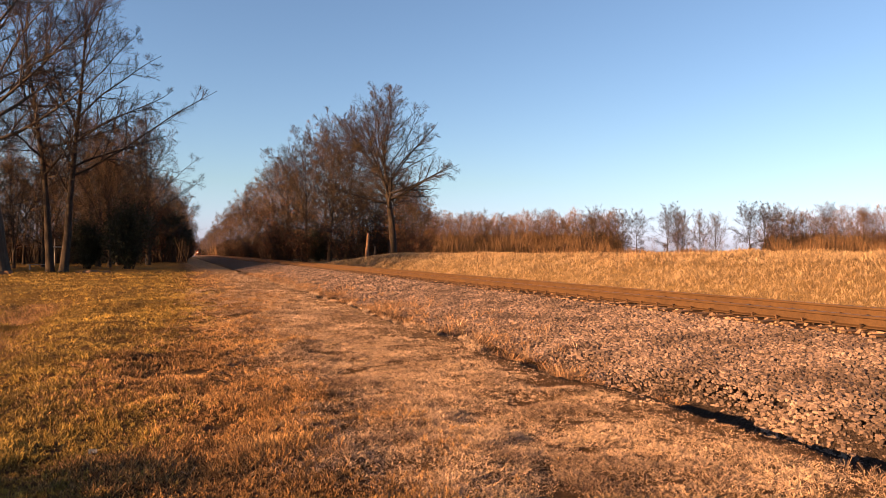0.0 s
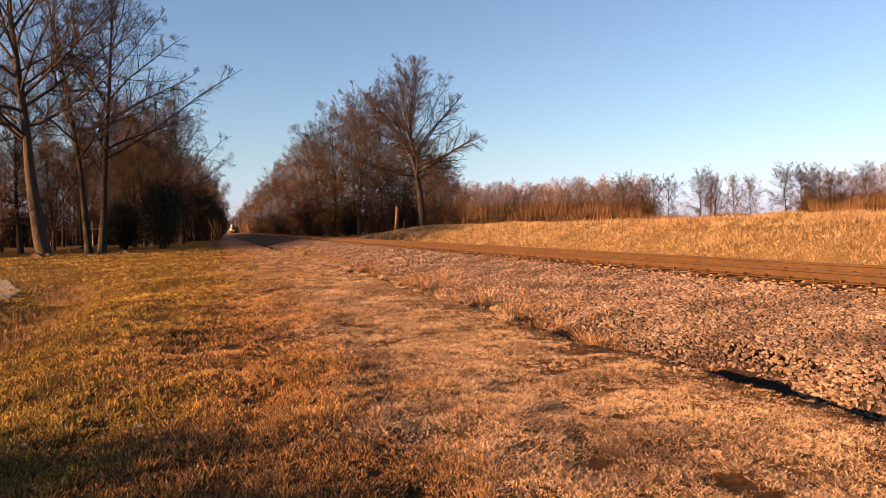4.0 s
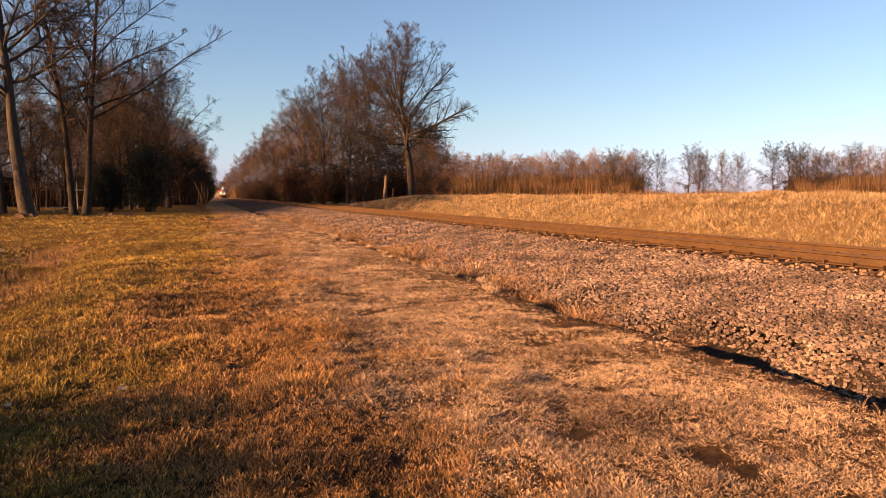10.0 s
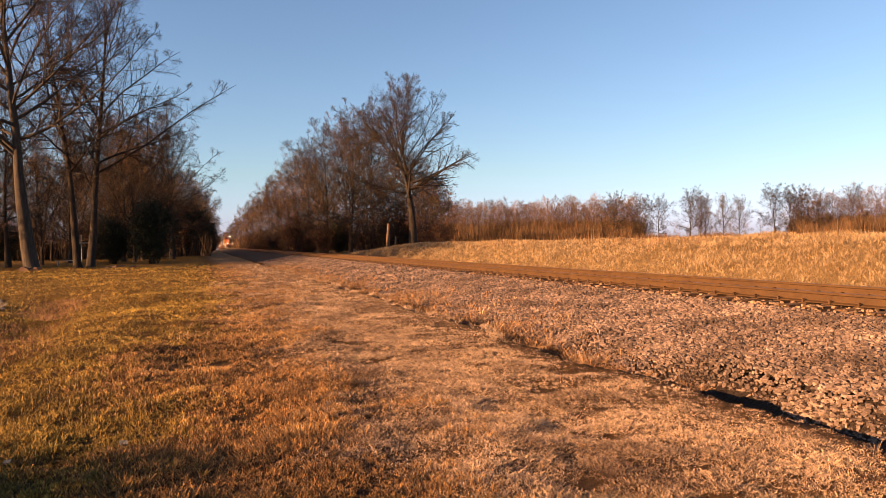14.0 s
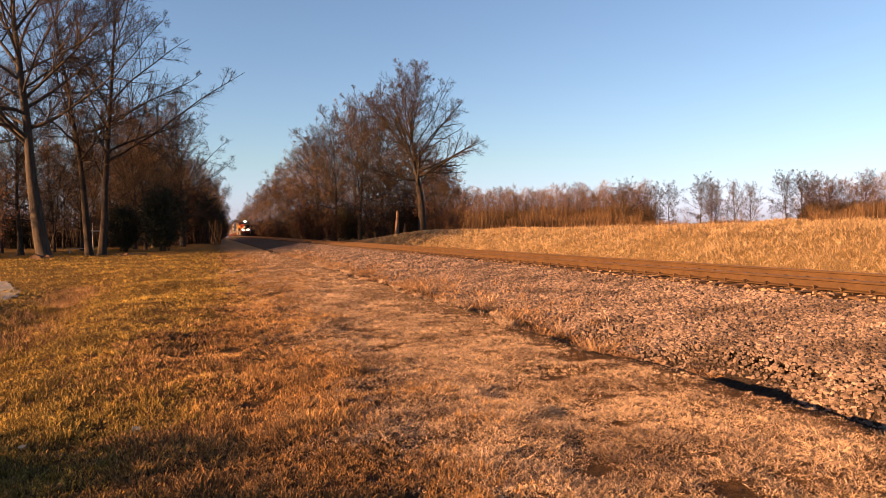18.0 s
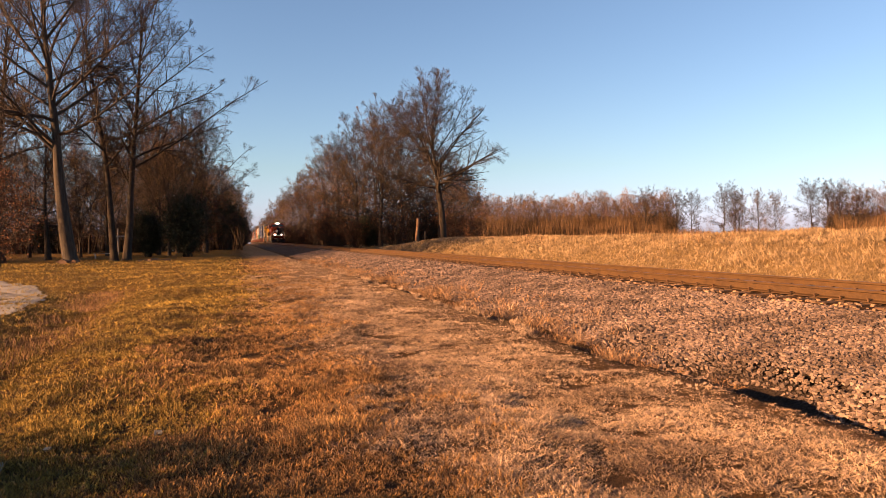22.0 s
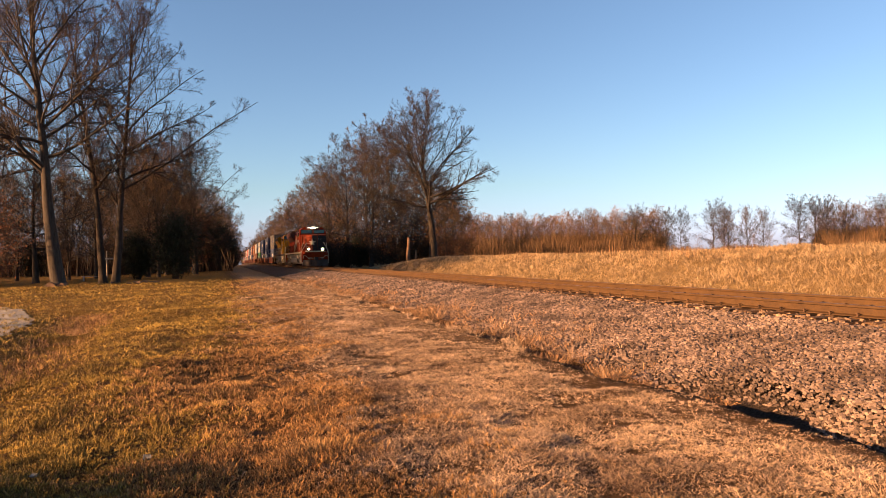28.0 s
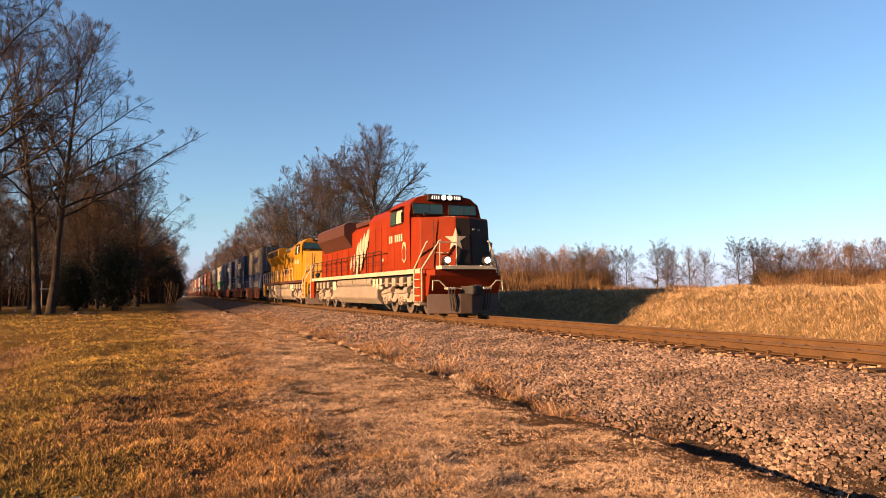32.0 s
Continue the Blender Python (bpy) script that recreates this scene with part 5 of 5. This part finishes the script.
def well_car():
    """A low well car between two-axle trucks."""
    car = empty("well_car")
    tagged(car, "dark low well car carrying stacked containers", "rail car", group="well cars of the train")
    for s in (-1, 1):
        bm = prism(fresh(), [(0.6, 1.15), (2.4, 1.15), (3.0, 0.3), (14.6, 0.3), (15.2, 1.15), (17.0, 1.15), (17.0, 1.4), (0.6, 1.4)], "x", s * 1.42 - 0.07, s * 1.42 + 0.07, 0.01)
        sill_ = part("side_sill", bm, PAINTS["brown"], car)
        for k in range(9):
            part("side_post", box(fresh(), s * 1.5 - 0.04, s * 1.5 + 0.04, 3.6 + k * 1.25, 3.72 + k * 1.25, 0.3, 1.4, 0.01), PAINTS["brown"], sill_)
    part("well_floor", box(fresh(), -1.35, 1.35, 3.0, 14.6, 0.24, 0.32), BLACK, car)
    for y0, y1, yc in ((0.4, 2.6, 1.3), (15.0, 17.2, 16.3)):
        part("end_deck", box(fresh(), -1.35, 1.35, y0, y1, 1.05, 1.35, 0.02), PAINTS["brown"], car)
        for s in (-1, 1):
            part("truck_frame", prism(fresh(), [(yc - 1.2, 0.45), (yc - 1.2, 0.65), (yc - 0.5, 0.8), (yc + 0.5, 0.8), (yc + 1.2, 0.65), (yc + 1.2, 0.45), (yc + 0.6, 0.4), (yc - 0.6, 0.4)], "x", s * 0.98 - 0.08, s * 0.98 + 0.08, 0.01), GREY_FRAME, car)
            for k in (-0.86, 0.86):
                part("wheel", rod(fresh(), (s * 0.68, yc + k, 0.46), (s * 0.82, yc + k, 0.46), 0.46, 22), STEEL, car)
        part("grab_rail", pipe(fresh(), [(-1.4, y0 + 0.1, 1.35), (-1.4, y0 + 0.1, 2.2), (1.4, y0 + 0.1, 2.2), (1.4, y0 + 0.1, 1.35)], 0.025), CREAM, car)
    return car


STACKS = (("blue", "grey"), ("blue", "navy"), ("navy", "blue"), ("green", "white"), ("orange", "white"), ("brown", "orange"), ("navy", "brown"), ("white", "navy"), ("blue", "white"),
          ("brown", "red"), ("grey", "white"), ("white", "orange"), ("navy", "grey"), ("red", "blue"), ("blue", "brown"), ("grey", "navy"))
first_car, start = None, 46.0
for low, high in STACKS:
    car = first_car = well_car() if first_car is None else copy_thing(first_car, Matrix.Identity(4))
    TRAIN += [(car, start)]
    a, b = container(low), container(high)
    a["lift"], b["lift"] = 0.33, 2.95
    TRAIN += [(a, start + 2.7), (b, start + 2.7)]
    start += 17.6

# ---- grass, weeds and ballast ----
def blades(rng, x, y, tall, wide, lean, faces=3):
    """Tapered blades rooted at (x, y), bent (three faces) or straight (one); lean: how far the tip swings out, as a share of its height."""
    n = len(x)
    z = height(x, y) - 0.01
    az, turn = rng.uniform(0, 2 * np.pi, n), rng.uniform(0, 2 * np.pi, n)
    out = tall * lean * rng.uniform(0.2, 1.3, n)
    dx, dy = np.cos(az) * out, np.sin(az) * out
    side = np.stack([np.cos(turn) * wide / 2, np.sin(turn) * wide / 2, np.zeros(n)], 1)
    root = np.stack([x, y, z], 1)
    tip = root + np.stack([dx, dy, tall], 1)
    if faces == 1:
        return np.stack([root - side, root + side, tip], 1).reshape(-1, 3), np.arange(n * 3).reshape(-1, 3)
    mid = root + np.stack([dx * 0.35, dy * 0.35, tall * 0.6], 1)
    v = np.stack([root - side, root + side, mid + side * 0.7, mid - side * 0.7, tip], 1).reshape(-1, 3)
    b = np.arange(n)[:, None] * 5
    f = np.concatenate([b + [0, 1, 2], b + [0, 2, 3], b + [3, 2, 4]], 1).reshape(-1, 3)
    return v, f


def fan(rng, n, r0, r1, a0=-24.0, a1=62.0):
    """Spots seen from where the camera stands, thinning with distance."""
    r = r0 + (r1 - r0) * rng.uniform(0, 1, n) ** 1.15
    a = np.radians(rng.uniform(a0, a1, n))
    return np.sin(a) * r, np.cos(a) * r


def sward(name, label, mat, x, y, tall, wide, lean, rng, faces=1):
    ob = new(name, mesh_of(name, *blades(rng, x, y, tall, wide, lean, faces), mat))
    return tagged(ob, label, "grass", kind="stuff")


grng = np.random.default_rng(21)
ditch_x = lambda yy: 4.68 - 0.16 * np.sin(yy * 0.9) - 0.07 * np.sin(yy * 2.7)


def tuft_fans(rng, cx, cy, tall, wide, lean, per):
    """Tufts of splayed blades that spring from one root each."""
    n = len(cx)
    root = np.stack([cx, cy, height(cx, cy) - 0.012], 1)
    az = rng.uniform(0, 2 * np.pi, (n, per))
    up = tall[:, None] * rng.uniform(0.55, 1.15, (n, per))
    out = tall[:, None] * lean * rng.uniform(0.15, 1.2, (n, per))
    tip = root[:, None] + np.stack([np.cos(az) * out, np.sin(az) * out, up], -1)
    turn = rng.uniform(0, 2 * np.pi, (n, per))
    half = (wide[:, None] * rng.uniform(0.5, 1.2, (n, per)) / 2)[..., None] * np.stack([np.cos(turn), np.sin(turn), 0.6 * np.sin(3 * turn)], -1)
    v = np.concatenate([root[:, None], np.stack([tip - half, tip + half], 2).reshape(n, per * 2, 3)], 1)
    k = np.arange(per)
    f = np.stack([0 * k, 1 + 2 * k, 2 + 2 * k], 1)[None] + (np.arange(n) * (1 + 2 * per))[:, None, None]
    return v.reshape(-1, 3), f.reshape(-1, 3)


for r0, r1, n, per in ((2.6, 6.5, 50000, 7), (6.5, 12.0, 44000, 6), (12.0, 24.0, 34000, 5), (24.0, 58.0, 26000, 5)):
    x, y = fan(grng, n, r0, r1)
    r = np.hypot(x, y)
    zone = x - 1.3 * smooth(9, 20, y) + 0.9 * lumps(x, y, 1.9, 8) + 0.5 * lumps(x, y, 0.6, 9) + grng.normal(0, 0.4, n)
    thick = 0.35 * clods(x, y) + 0.45 * lumps(x, y, 0.3, 14) + 0.3 * lumps(x, y, 0.12, 10)
    ok = (x < ditch_x(y) - 0.06) & (thick > np.where(r < 14, -0.52, -0.75))
    size = grng.uniform(0.6, 1.35, n) * np.clip(0.85 + 0.7 * thick, 0.5, 1.5) * (0.55 + 0.45 * smooth(0.1, 0.8, ditch_x(y) - x)) * (0.85 + r / 30)
    g, s = ok & (zone < -0.5), ok & (zone > 1.2)
    o = ok & ~g & ~s
    for sel, name, label, mat, t0, lean in ((g, "lawn_grass", "mown lawn turning from green to yellow", GREEN, 0.048, 1.0),
                                            (o, "winter_grass", "orange-brown winter grass in short tufts", LAWN, 0.052, 1.0),
                                            (s, "straw_grass", "pale trodden straw beside the ballast", STRAW, 0.034, 1.7)):
        fans = tuft_fans(grng, x[sel], y[sel], t0 * size[sel], 0.0062 * (0.6 + r[sel] / 11), lean, per)
        tagged(new(name, mesh_of(name, *fans, mat)), label, "grass", kind="stuff")

# the palest, thickest straw along the trodden strip
n = 44000
y = 3.5 + 26 * grng.uniform(0, 1, n) ** 1.3
x = 2.7 - 0.5 * smooth(8, 18, y) + grng.normal(0, 0.75, n)
ok = (x < ditch_x(y) - 0.15) & (clods(x, y) > -0.3)
x, y = x[ok], y[ok]
fans = tuft_fans(grng, x, y, grng.uniform(0.014, 0.038, len(x)) * (0.8 + y / 40), 0.0066 * (0.6 + y / 11), 2.0, 6)
tagged(new("straw_grass", mesh_of("straw_grass", *fans, STRAW)), "pale trodden straw beside the ballast", "grass", kind="stuff")

# tufts hanging over the trench and weeds at the toe of the ballast
n = 1500
y = 2.5 + 46 * grng.uniform(0, 1, n) ** 1.6
keep = lumps(0 * y, y, 0.5, 18) > -0.1
y = y[keep]
x = ditch_x(y) - np.abs(grng.normal(0, 0.09, len(y))) + 0.04
fans = tuft_fans(grng, x, y, grng.uniform(0.04, 0.11, len(y)), 0.0065 * (0.7 + y / 14), 1.0, 9)
tagged(new("verge_grass", mesh_of("verge_grass", *fans, STRAW)), "straw tufts overhanging the edge of the trench", "grass", kind="stuff")
n = 3600
y = 2 + 52 * grng.uniform(0, 1, n) ** 1.3
keep = (lumps(0 * y, y, 1.1, 16) > -0.35) & ((y > 8) | (grng.uniform(0, 1, n) < 0.4))
y = y[keep]
x = ditch_x(y) + 0.1 + np.abs(grng.normal(0, 0.8, len(y))) * (0.35 + 0.65 * smooth(6, 12, y))
tall_ = grng.uniform(0.05, 0.2, len(y)) * (1 + 0.5 * lumps(x, y, 0.6, 17))
for sel, mat, label in ((np.arange(len(y)) % 5 > 0, WEED, "dry reddish weeds at the foot of the ballast"), (np.arange(len(y)) % 5 == 0, STRAW, "pale dry grass tufts at the foot of the ballast")):
    fans = tuft_fans(grng, x[sel], y[sel], tall_[sel], 0.006 * (0.7 + y[sel] / 14), 0.95, 10)
    tagged(new("ditch_weeds", mesh_of("ditch_weeds", *fans, mat)), label, "weeds", kind="stuff")

# straw fallen into the trench
n = 2600
y = 3 + 7 * grng.uniform(0, 1, n)
x = ditch_x(y) + grng.uniform(0.0, 0.75, n)
fans = tuft_fans(grng, x, y, grng.uniform(0.015, 0.07, n), 0.006 * (0.7 + y / 14), 2.2, 6)
tagged(new("fallen_straw", mesh_of("fallen_straw", *fans, WEED)), "dead straw and stalks lying in the trench", "straw", kind="stuff")

# rank weeds in the swale
n = 9000
y = 11 + 13.5 * grng.uniform(0, 1, n) ** 0.8
x = -3.6 - 0.06 * (y - 18) + grng.normal(0, 0.42, n)
ok = lumps(x, y, 0.7, 13) + 0.6 * smooth(18, 22, y) > -0.1
sward("swale_weeds", "dark olive-brown weeds in the hollow beside the drive", WEED, x[ok], y[ok], grng.uniform(0.05, 0.17, ok.sum()), 0.012, 0.7, grng)

# long grass on the bank and at the field's edge
n = 52000
y = -4 + 92 * grng.uniform(0, 1, n) ** 1.25
d = 6.5 + 8.5 * grng.uniform(0, 1, n) ** 1.4
cl = 0.6 * lumps(d, y, 2.2, 11) + 0.5 * lumps(d, y, 0.8, 12)
ok = cl > -0.75
x, y, d, cl = (TRACK_X + d)[ok], y[ok], d[ok], cl[ok]
fans = tuft_fans(grng, x, y, grng.uniform(0.09, 0.24, len(x)) * (1 + 0.6 * cl) * smooth(6.0, 8.5, d), 0.017 * (0.7 + y / 40), 0.9, 5)
tagged(new("bank_grass", mesh_of("bank_grass", *fans, TALL)), "long golden dry grass in clumps on the bank", "grass", kind="stuff")
n = 26000
a, r = np.radians(grng.uniform(18, 62, n)), 55 + 150 * grng.uniform(0, 1, n) ** 0.7
x, y = np.sin(a) * r, np.cos(a) * r
ok = x > TRACK_X + 20
sward("field_stubble", "pale stubble of the field", TALL, x[ok], y[ok], grng.uniform(0.04, 0.12, ok.sum()), 0.08, 0.5, grng)
n = 22000
a, r = np.radians(grng.uniform(19, 66, n)), grng.uniform(196, 212, n)
sward("far_brush", "brown brush along the far edge of the field", FAR_TWIG, np.sin(a) * r, np.cos(a) * r, grng.uniform(0.8, 3.0, n) * (0.6 + 0.4 * np.abs(np.sin(a * 37))) * (1 + 1.3 * ((a < 0.61) | (a > 0.82))), 0.16, 0.3, grng)
n = 1500
y = grng.uniform(24, 60, n)
x = TRACK_X + 10.6 + grng.normal(0, 0.7, n) + 0.6 * np.sin(y * 0.4)
sward("crest_weeds", "reddish brush on the crest of the bank", WEED, x, y, grng.uniform(0.2, 0.6, n), 0.02, 0.35, grng)

# undergrowth that closes the woods near the ground
for a0, a1, r0, r1, n, lo, hi in ((-36, 0.8, 108, 205, 18000, 1.2, 5.5), (6.5, 20, 130, 200, 6000, 1.5, 6.0), (2.4, 6.5, 250, 520, 3000, 2.0, 7.0), (19, 36, 212, 245, 15000, 3.0, 10.5), (46.5, 66, 212, 245, 14000, 2.5, 9.5)):
    a, r = np.radians(grng.uniform(a0, a1, n)), grng.uniform(r0, r1, n)
    sward("undergrowth", "brown leafless undergrowth deep in the wood", FAR_TWIG if r1 > 205 else TWIG, np.sin(a) * r, np.cos(a) * r, grng.uniform(lo, hi, n), 0.14, 0.35, grng)

# ballast: angular stones, the nearest stretch one by one
CUBE = np.array([(-1, -1, -1), (1, -1, -1), (1, 1, -1), (-1, 1, -1), (-1, -1, 1), (1, -1, 1), (1, 1, 1), (-1, 1, 1)], float)
CUBE_T = np.array([(4, 5, 6), (4, 6, 7), (0, 1, 5), (0, 5, 4), (1, 2, 6), (1, 6, 5), (2, 3, 7), (2, 7, 6), (3, 0, 4), (3, 4, 7)])


def stones(rng, x, y, size, lift=0.0):
    n = len(x)
    v = CUBE[None] * rng.uniform(0.45, 1.0, (n, 8, 3)) * np.stack([rng.uniform(0.7, 1.3, n), rng.uniform(0.7, 1.3, n), rng.uniform(0.5, 0.95, n)], 1)[:, None]
    a, b = rng.uniform(0, 6.28, n), rng.uniform(-0.7, 0.7, n)
    ca, sa, cb, sb = np.cos(a), np.sin(a), np.cos(b), np.sin(b)
    x1, z1 = v[..., 0] * cb[:, None] - v[..., 2] * sb[:, None], v[..., 0] * sb[:, None] + v[..., 2] * cb[:, None]
    xr, yr = x1 * ca[:, None] - v[..., 1] * sa[:, None], x1 * sa[:, None] + v[..., 1] * ca[:, None]
    s = (size / 2)[:, None]
    c = np.stack([xr * s + x[:, None], yr * s + y[:, None], z1 * s + (height(x, y) + lift + size * rng.uniform(0.0, 0.3, n))[:, None]], -1)
    return c.reshape(-1, 3), (CUBE_T[None] + (np.arange(n) * 8)[:, None, None]).reshape(-1, 3)


ballast = empty("ballast_bed")
tagged(ballast, "sloping shoulder of pale pinkish-grey crushed stone", "ballast", kind="structure")
brng = np.random.default_rng(33)
for lo, hi, count, size in ((1.5, 9, 26000, 0.042), (9, 22, 32000, 0.05), (22, 70, 24000, 0.088)):
    y = lo + (hi - lo) * brng.uniform(0, 1, count)
    d = np.where(y < 9, -5.12, -5.0) + np.where(y < 9, 3.5, 3.35) * brng.uniform(0, 1, count) ** 0.92
    x = track_x(y) + d
    if lo < 2:
        near = (y > 5.0) & (y < 7.0) & (x < 6.2)
        first = np.flatnonzero(near)[:300]
        near[:] = False
        near[first] = True
        for i in first:
            v, f = stones(brng, np.array([0.0]), np.array([0.0]), np.array([size * brng.uniform(0.6, 1.5)]))
            v[:, 2] -= float(height(0.0, 0.0))
            ob = part("stone", mesh_of("stone", v, f, STONE_ONE), None, ballast)
            ob.location = (x[i], y[i], float(height(x[i], y[i])))
        x, y = x[~near], y[~near]
    sz = size * brng.uniform(0.55, 1.5, len(x))
    tagged(part("loose_ballast", mesh_of("loose_ballast", *stones(brng, x, y, sz), STONE), None, ballast), kind="stuff")
n = 9000
y = 2 + 60 * brng.uniform(0, 1, n) ** 1.3
x = track_x(y) + brng.uniform(-1.75, 1.9, n)
CRIB = surface("crib_stone", (0.0954, 0.0581, 0.0342), (0.178, 0.116, 0.0684), 1.5, 0.9, 0.3, per="island")
tagged(part("crib_ballast", mesh_of("crib_ballast", *stones(brng, x, y, 0.06 * brng.uniform(0.6, 1.4, n)), CRIB), None, ballast), kind="stuff")

# a few pale stones lying in the grass
def field_stone(x, y, size, seed):
    v, f = stones(np.random.default_rng(seed), np.array([0.0]), np.array([0.0]), np.array([size]))
    v[:, 2] -= float(height(0.0, 0.0))
    ob = new("stone", mesh_of("stone", v, f, GRAVEL))
    ob.location = (x, y, float(height(x, y)) + 0.02)
    return tagged(ob, "small pale stone lying in the grass", "stone", group="stones in the grass")


for x, y, s, q in ((-0.6, 5.9, 0.062, 1), (-1.35, 5.75, 0.045, 2), (-1.55, 5.35, 0.055, 3)):
    field_stone(x, y, s, q)

# the gravel drive
dx, dy = np.meshgrid(np.concatenate([np.linspace(-60, -14, 40), np.linspace(-13.8, -4.2, 110)]), np.linspace(12, 46, 260))
edge = (dx + 4.7 + 0.02 * (dy - 17) ** 2 * (dy > 17) * 0.9 + 0.10 * np.abs(dy - 17) * (dy < 17) * 4) + 0.06 * np.sin(dy * 1.3) + 0.05 * np.sin(dx * 2.1 + dy)
inside = (edge < 0) & (dy > 14.2 + 0.1 * (dx + 5)) & (dy < 37 + 0.25 * (dx + 12) + 1.0 * np.sin(dx * 0.4))
ids = np.arange(dx.size).reshape(dx.shape)
cell = inside[:-1, :-1] & inside[1:, :-1] & inside[:-1, 1:] & inside[1:, 1:]
q = np.stack([ids[:-1, :-1][cell], ids[:-1, 1:][cell], ids[1:, 1:][cell], ids[1:, :-1][cell]], 1)
drive = new("gravel_drive", mesh_of("gravel_drive", np.stack([dx.ravel(), dy.ravel(), height(dx, dy).ravel() + 0.03], 1), q, GRAVEL, True))
tagged(drive, "pale grey gravel drive curving across the lawn", "drive", kind="structure")


# ---- small things under the park trees ----
PALE_WOOD = surface("weathered_white_wood", (0.228, 0.213, 0.19), (0.342, 0.319, 0.281), 2.0, 0.8, 0.2, fine=25, stretch=(1, 6, 6))
LOG_WOOD = surface("cut_log", (0.0684, 0.038, 0.0228), (0.152, 0.0912, 0.0532), 2.0, 0.9, 0.5, fine=25)


def bench(x, y, turn):
    b = empty("park_bench", pose(x, y, float(height(x, y)), 0, 0, turn))
    tagged(b, "low weathered white wooden bench under the trees", "bench")
    for k in range(3):
        part("seat_plank", box(fresh(), -0.95, 0.95, -0.22 + k * 0.155, -0.09 + k * 0.155, 0.42, 0.46, 0.008), PALE_WOOD, b)
    for s in (-0.75, 0.75):
        part("leg", box(fresh(), s - 0.05, s + 0.05, -0.2, 0.2, 0.0, 0.42, 0.01), PALE_WOOD, b)
    return b


bench(-11.7, 72.0, 4)
bench(-7.0, 100.0, -8)


def post(x, y, tall, arm):
    p = empty("sign_post", pose(x, y, float(height(x, y)), 0, 0, 10))
    tagged(p, "thin pale wooden post with a short crossbar", "post")
    part("upright", rod(fresh(), (0, 0, -0.1), (0, 0, tall), 0.05, 8), PALE_WOOD, p)
    part("crossbar", box(fresh(), -arm, arm, -0.03, 0.03, tall * 0.68, tall * 0.74, 0.01), PALE_WOOD, p)


post(-4.0, 104.0, 2.2, 0.4)
post(-12.5, 86.0, 3.0, 1.2)
log_rng = random.Random(4)


def log(x, y, z, turn, ln, r):
    bm = rod(fresh(), (-ln / 2, 0, 0), (ln / 2, 0, 0), r, 10, r * 0.9)
    ob = new("log", bpy.data.meshes.new("log"))
    bm.to_mesh(ob.data)
    bm.free()
    ob.data.materials.append(LOG_WOOD)
    ob.matrix_basis = pose(x, y, float(height(x, y)) + z, 0, 0, turn)
    tagged(ob, "short cut log lying on the lawn", "log", group="logs on the lawn")


for k in range(7):
    r = log_rng.uniform(0.08, 0.14)
    log(-6.6 + k * 0.3 + log_rng.uniform(-0.1, 0.1), 56.5 + log_rng.uniform(-0.5, 0.5), r * 0.9, log_rng.uniform(-40, 40), log_rng.uniform(0.4, 0.8), r)
for k in range(5):
    r = log_rng.uniform(0.12, 0.2)
    log(-11.9 + k * 0.28, 54.9 + log_rng.uniform(-0.2, 0.2), r * 0.9, log_rng.uniform(50, 130), log_rng.uniform(0.4, 0.7), r)


def snag(x, y, tall, r, seed):
    """The bare stub of a broken tree, with a splintered top."""
    rng = np.random.default_rng(seed)
    ang = np.arange(10) * 2 * np.pi / 10
    V = []
    for k, f in enumerate((0.0, 0.08, 0.4, 0.8, 1.0)):
        rr = r * (1.4 - 4.5 * f if f < 0.08 else 1.04 - 0.4 * f) * rng.uniform(0.9, 1.1, 10)
        up = tall * f + (rng.uniform(-0.3, 0.35, 10) * tall * 0.3 if f == 1.0 else 0)
        V.append(np.stack([np.cos(ang) * rr + 0.06 * tall * f, np.sin(ang) * rr, np.broadcast_to(up, 10)], 1))
    V = np.concatenate(V + [np.array([[0.05 * tall, 0, tall * 0.85]])])
    i = np.arange(40)
    j = i // 10 * 10 + (i + 1) % 10
    F = np.concatenate([np.stack([i, j, j + 10], 1), np.stack([i, j + 10, i + 10], 1), np.stack([40 + np.arange(10), 40 + (np.arange(10) + 1) % 10, np.full(10, 50)], 1)])
    ob = new("tree_stub", mesh_of("tree_stub", V, F, LOG_WOOD, False))
    ob.location = (x, y, float(height(x, y)) - 0.05)
    tagged(ob, "pale broken tree stub beside the oak", "tree stub", group="stubs by the oak")


snag(21.0, 78.5, 2.8, 0.26, 2)
snag(22.9, 82.0, 1.7, 0.16, 3)


def motions():
    """The train comes on along the line at a steady pace."""
    for thing, offset in TRAIN:
        rows = []
        for k in range(17):
            t = 2.0 * k
            y = 22.8 + 14.3 * (32.0 - t) + offset
            turn = math.degrees(math.atan2(float(track_x(y) - track_x(y + 18)), 18))
            rise = math.degrees(math.atan2(float(rail_z(y + 18) - rail_z(y)), 18))
            rows.append((t, pose(float(track_x(y)), y, float(rail_z(y)) + thing.get("lift", 0.0), rise, 0, turn)))
        walk(thing, rows)
    # wheels roll: one row for each thirtieth of a second
    for w in WHEELSETS:
        x, y, z = w.location
        walk(w, [(k / 30, pose(x, y, z, math.degrees(14.3 / 0.53) * k / 30)) for k in range(961)])


motions()
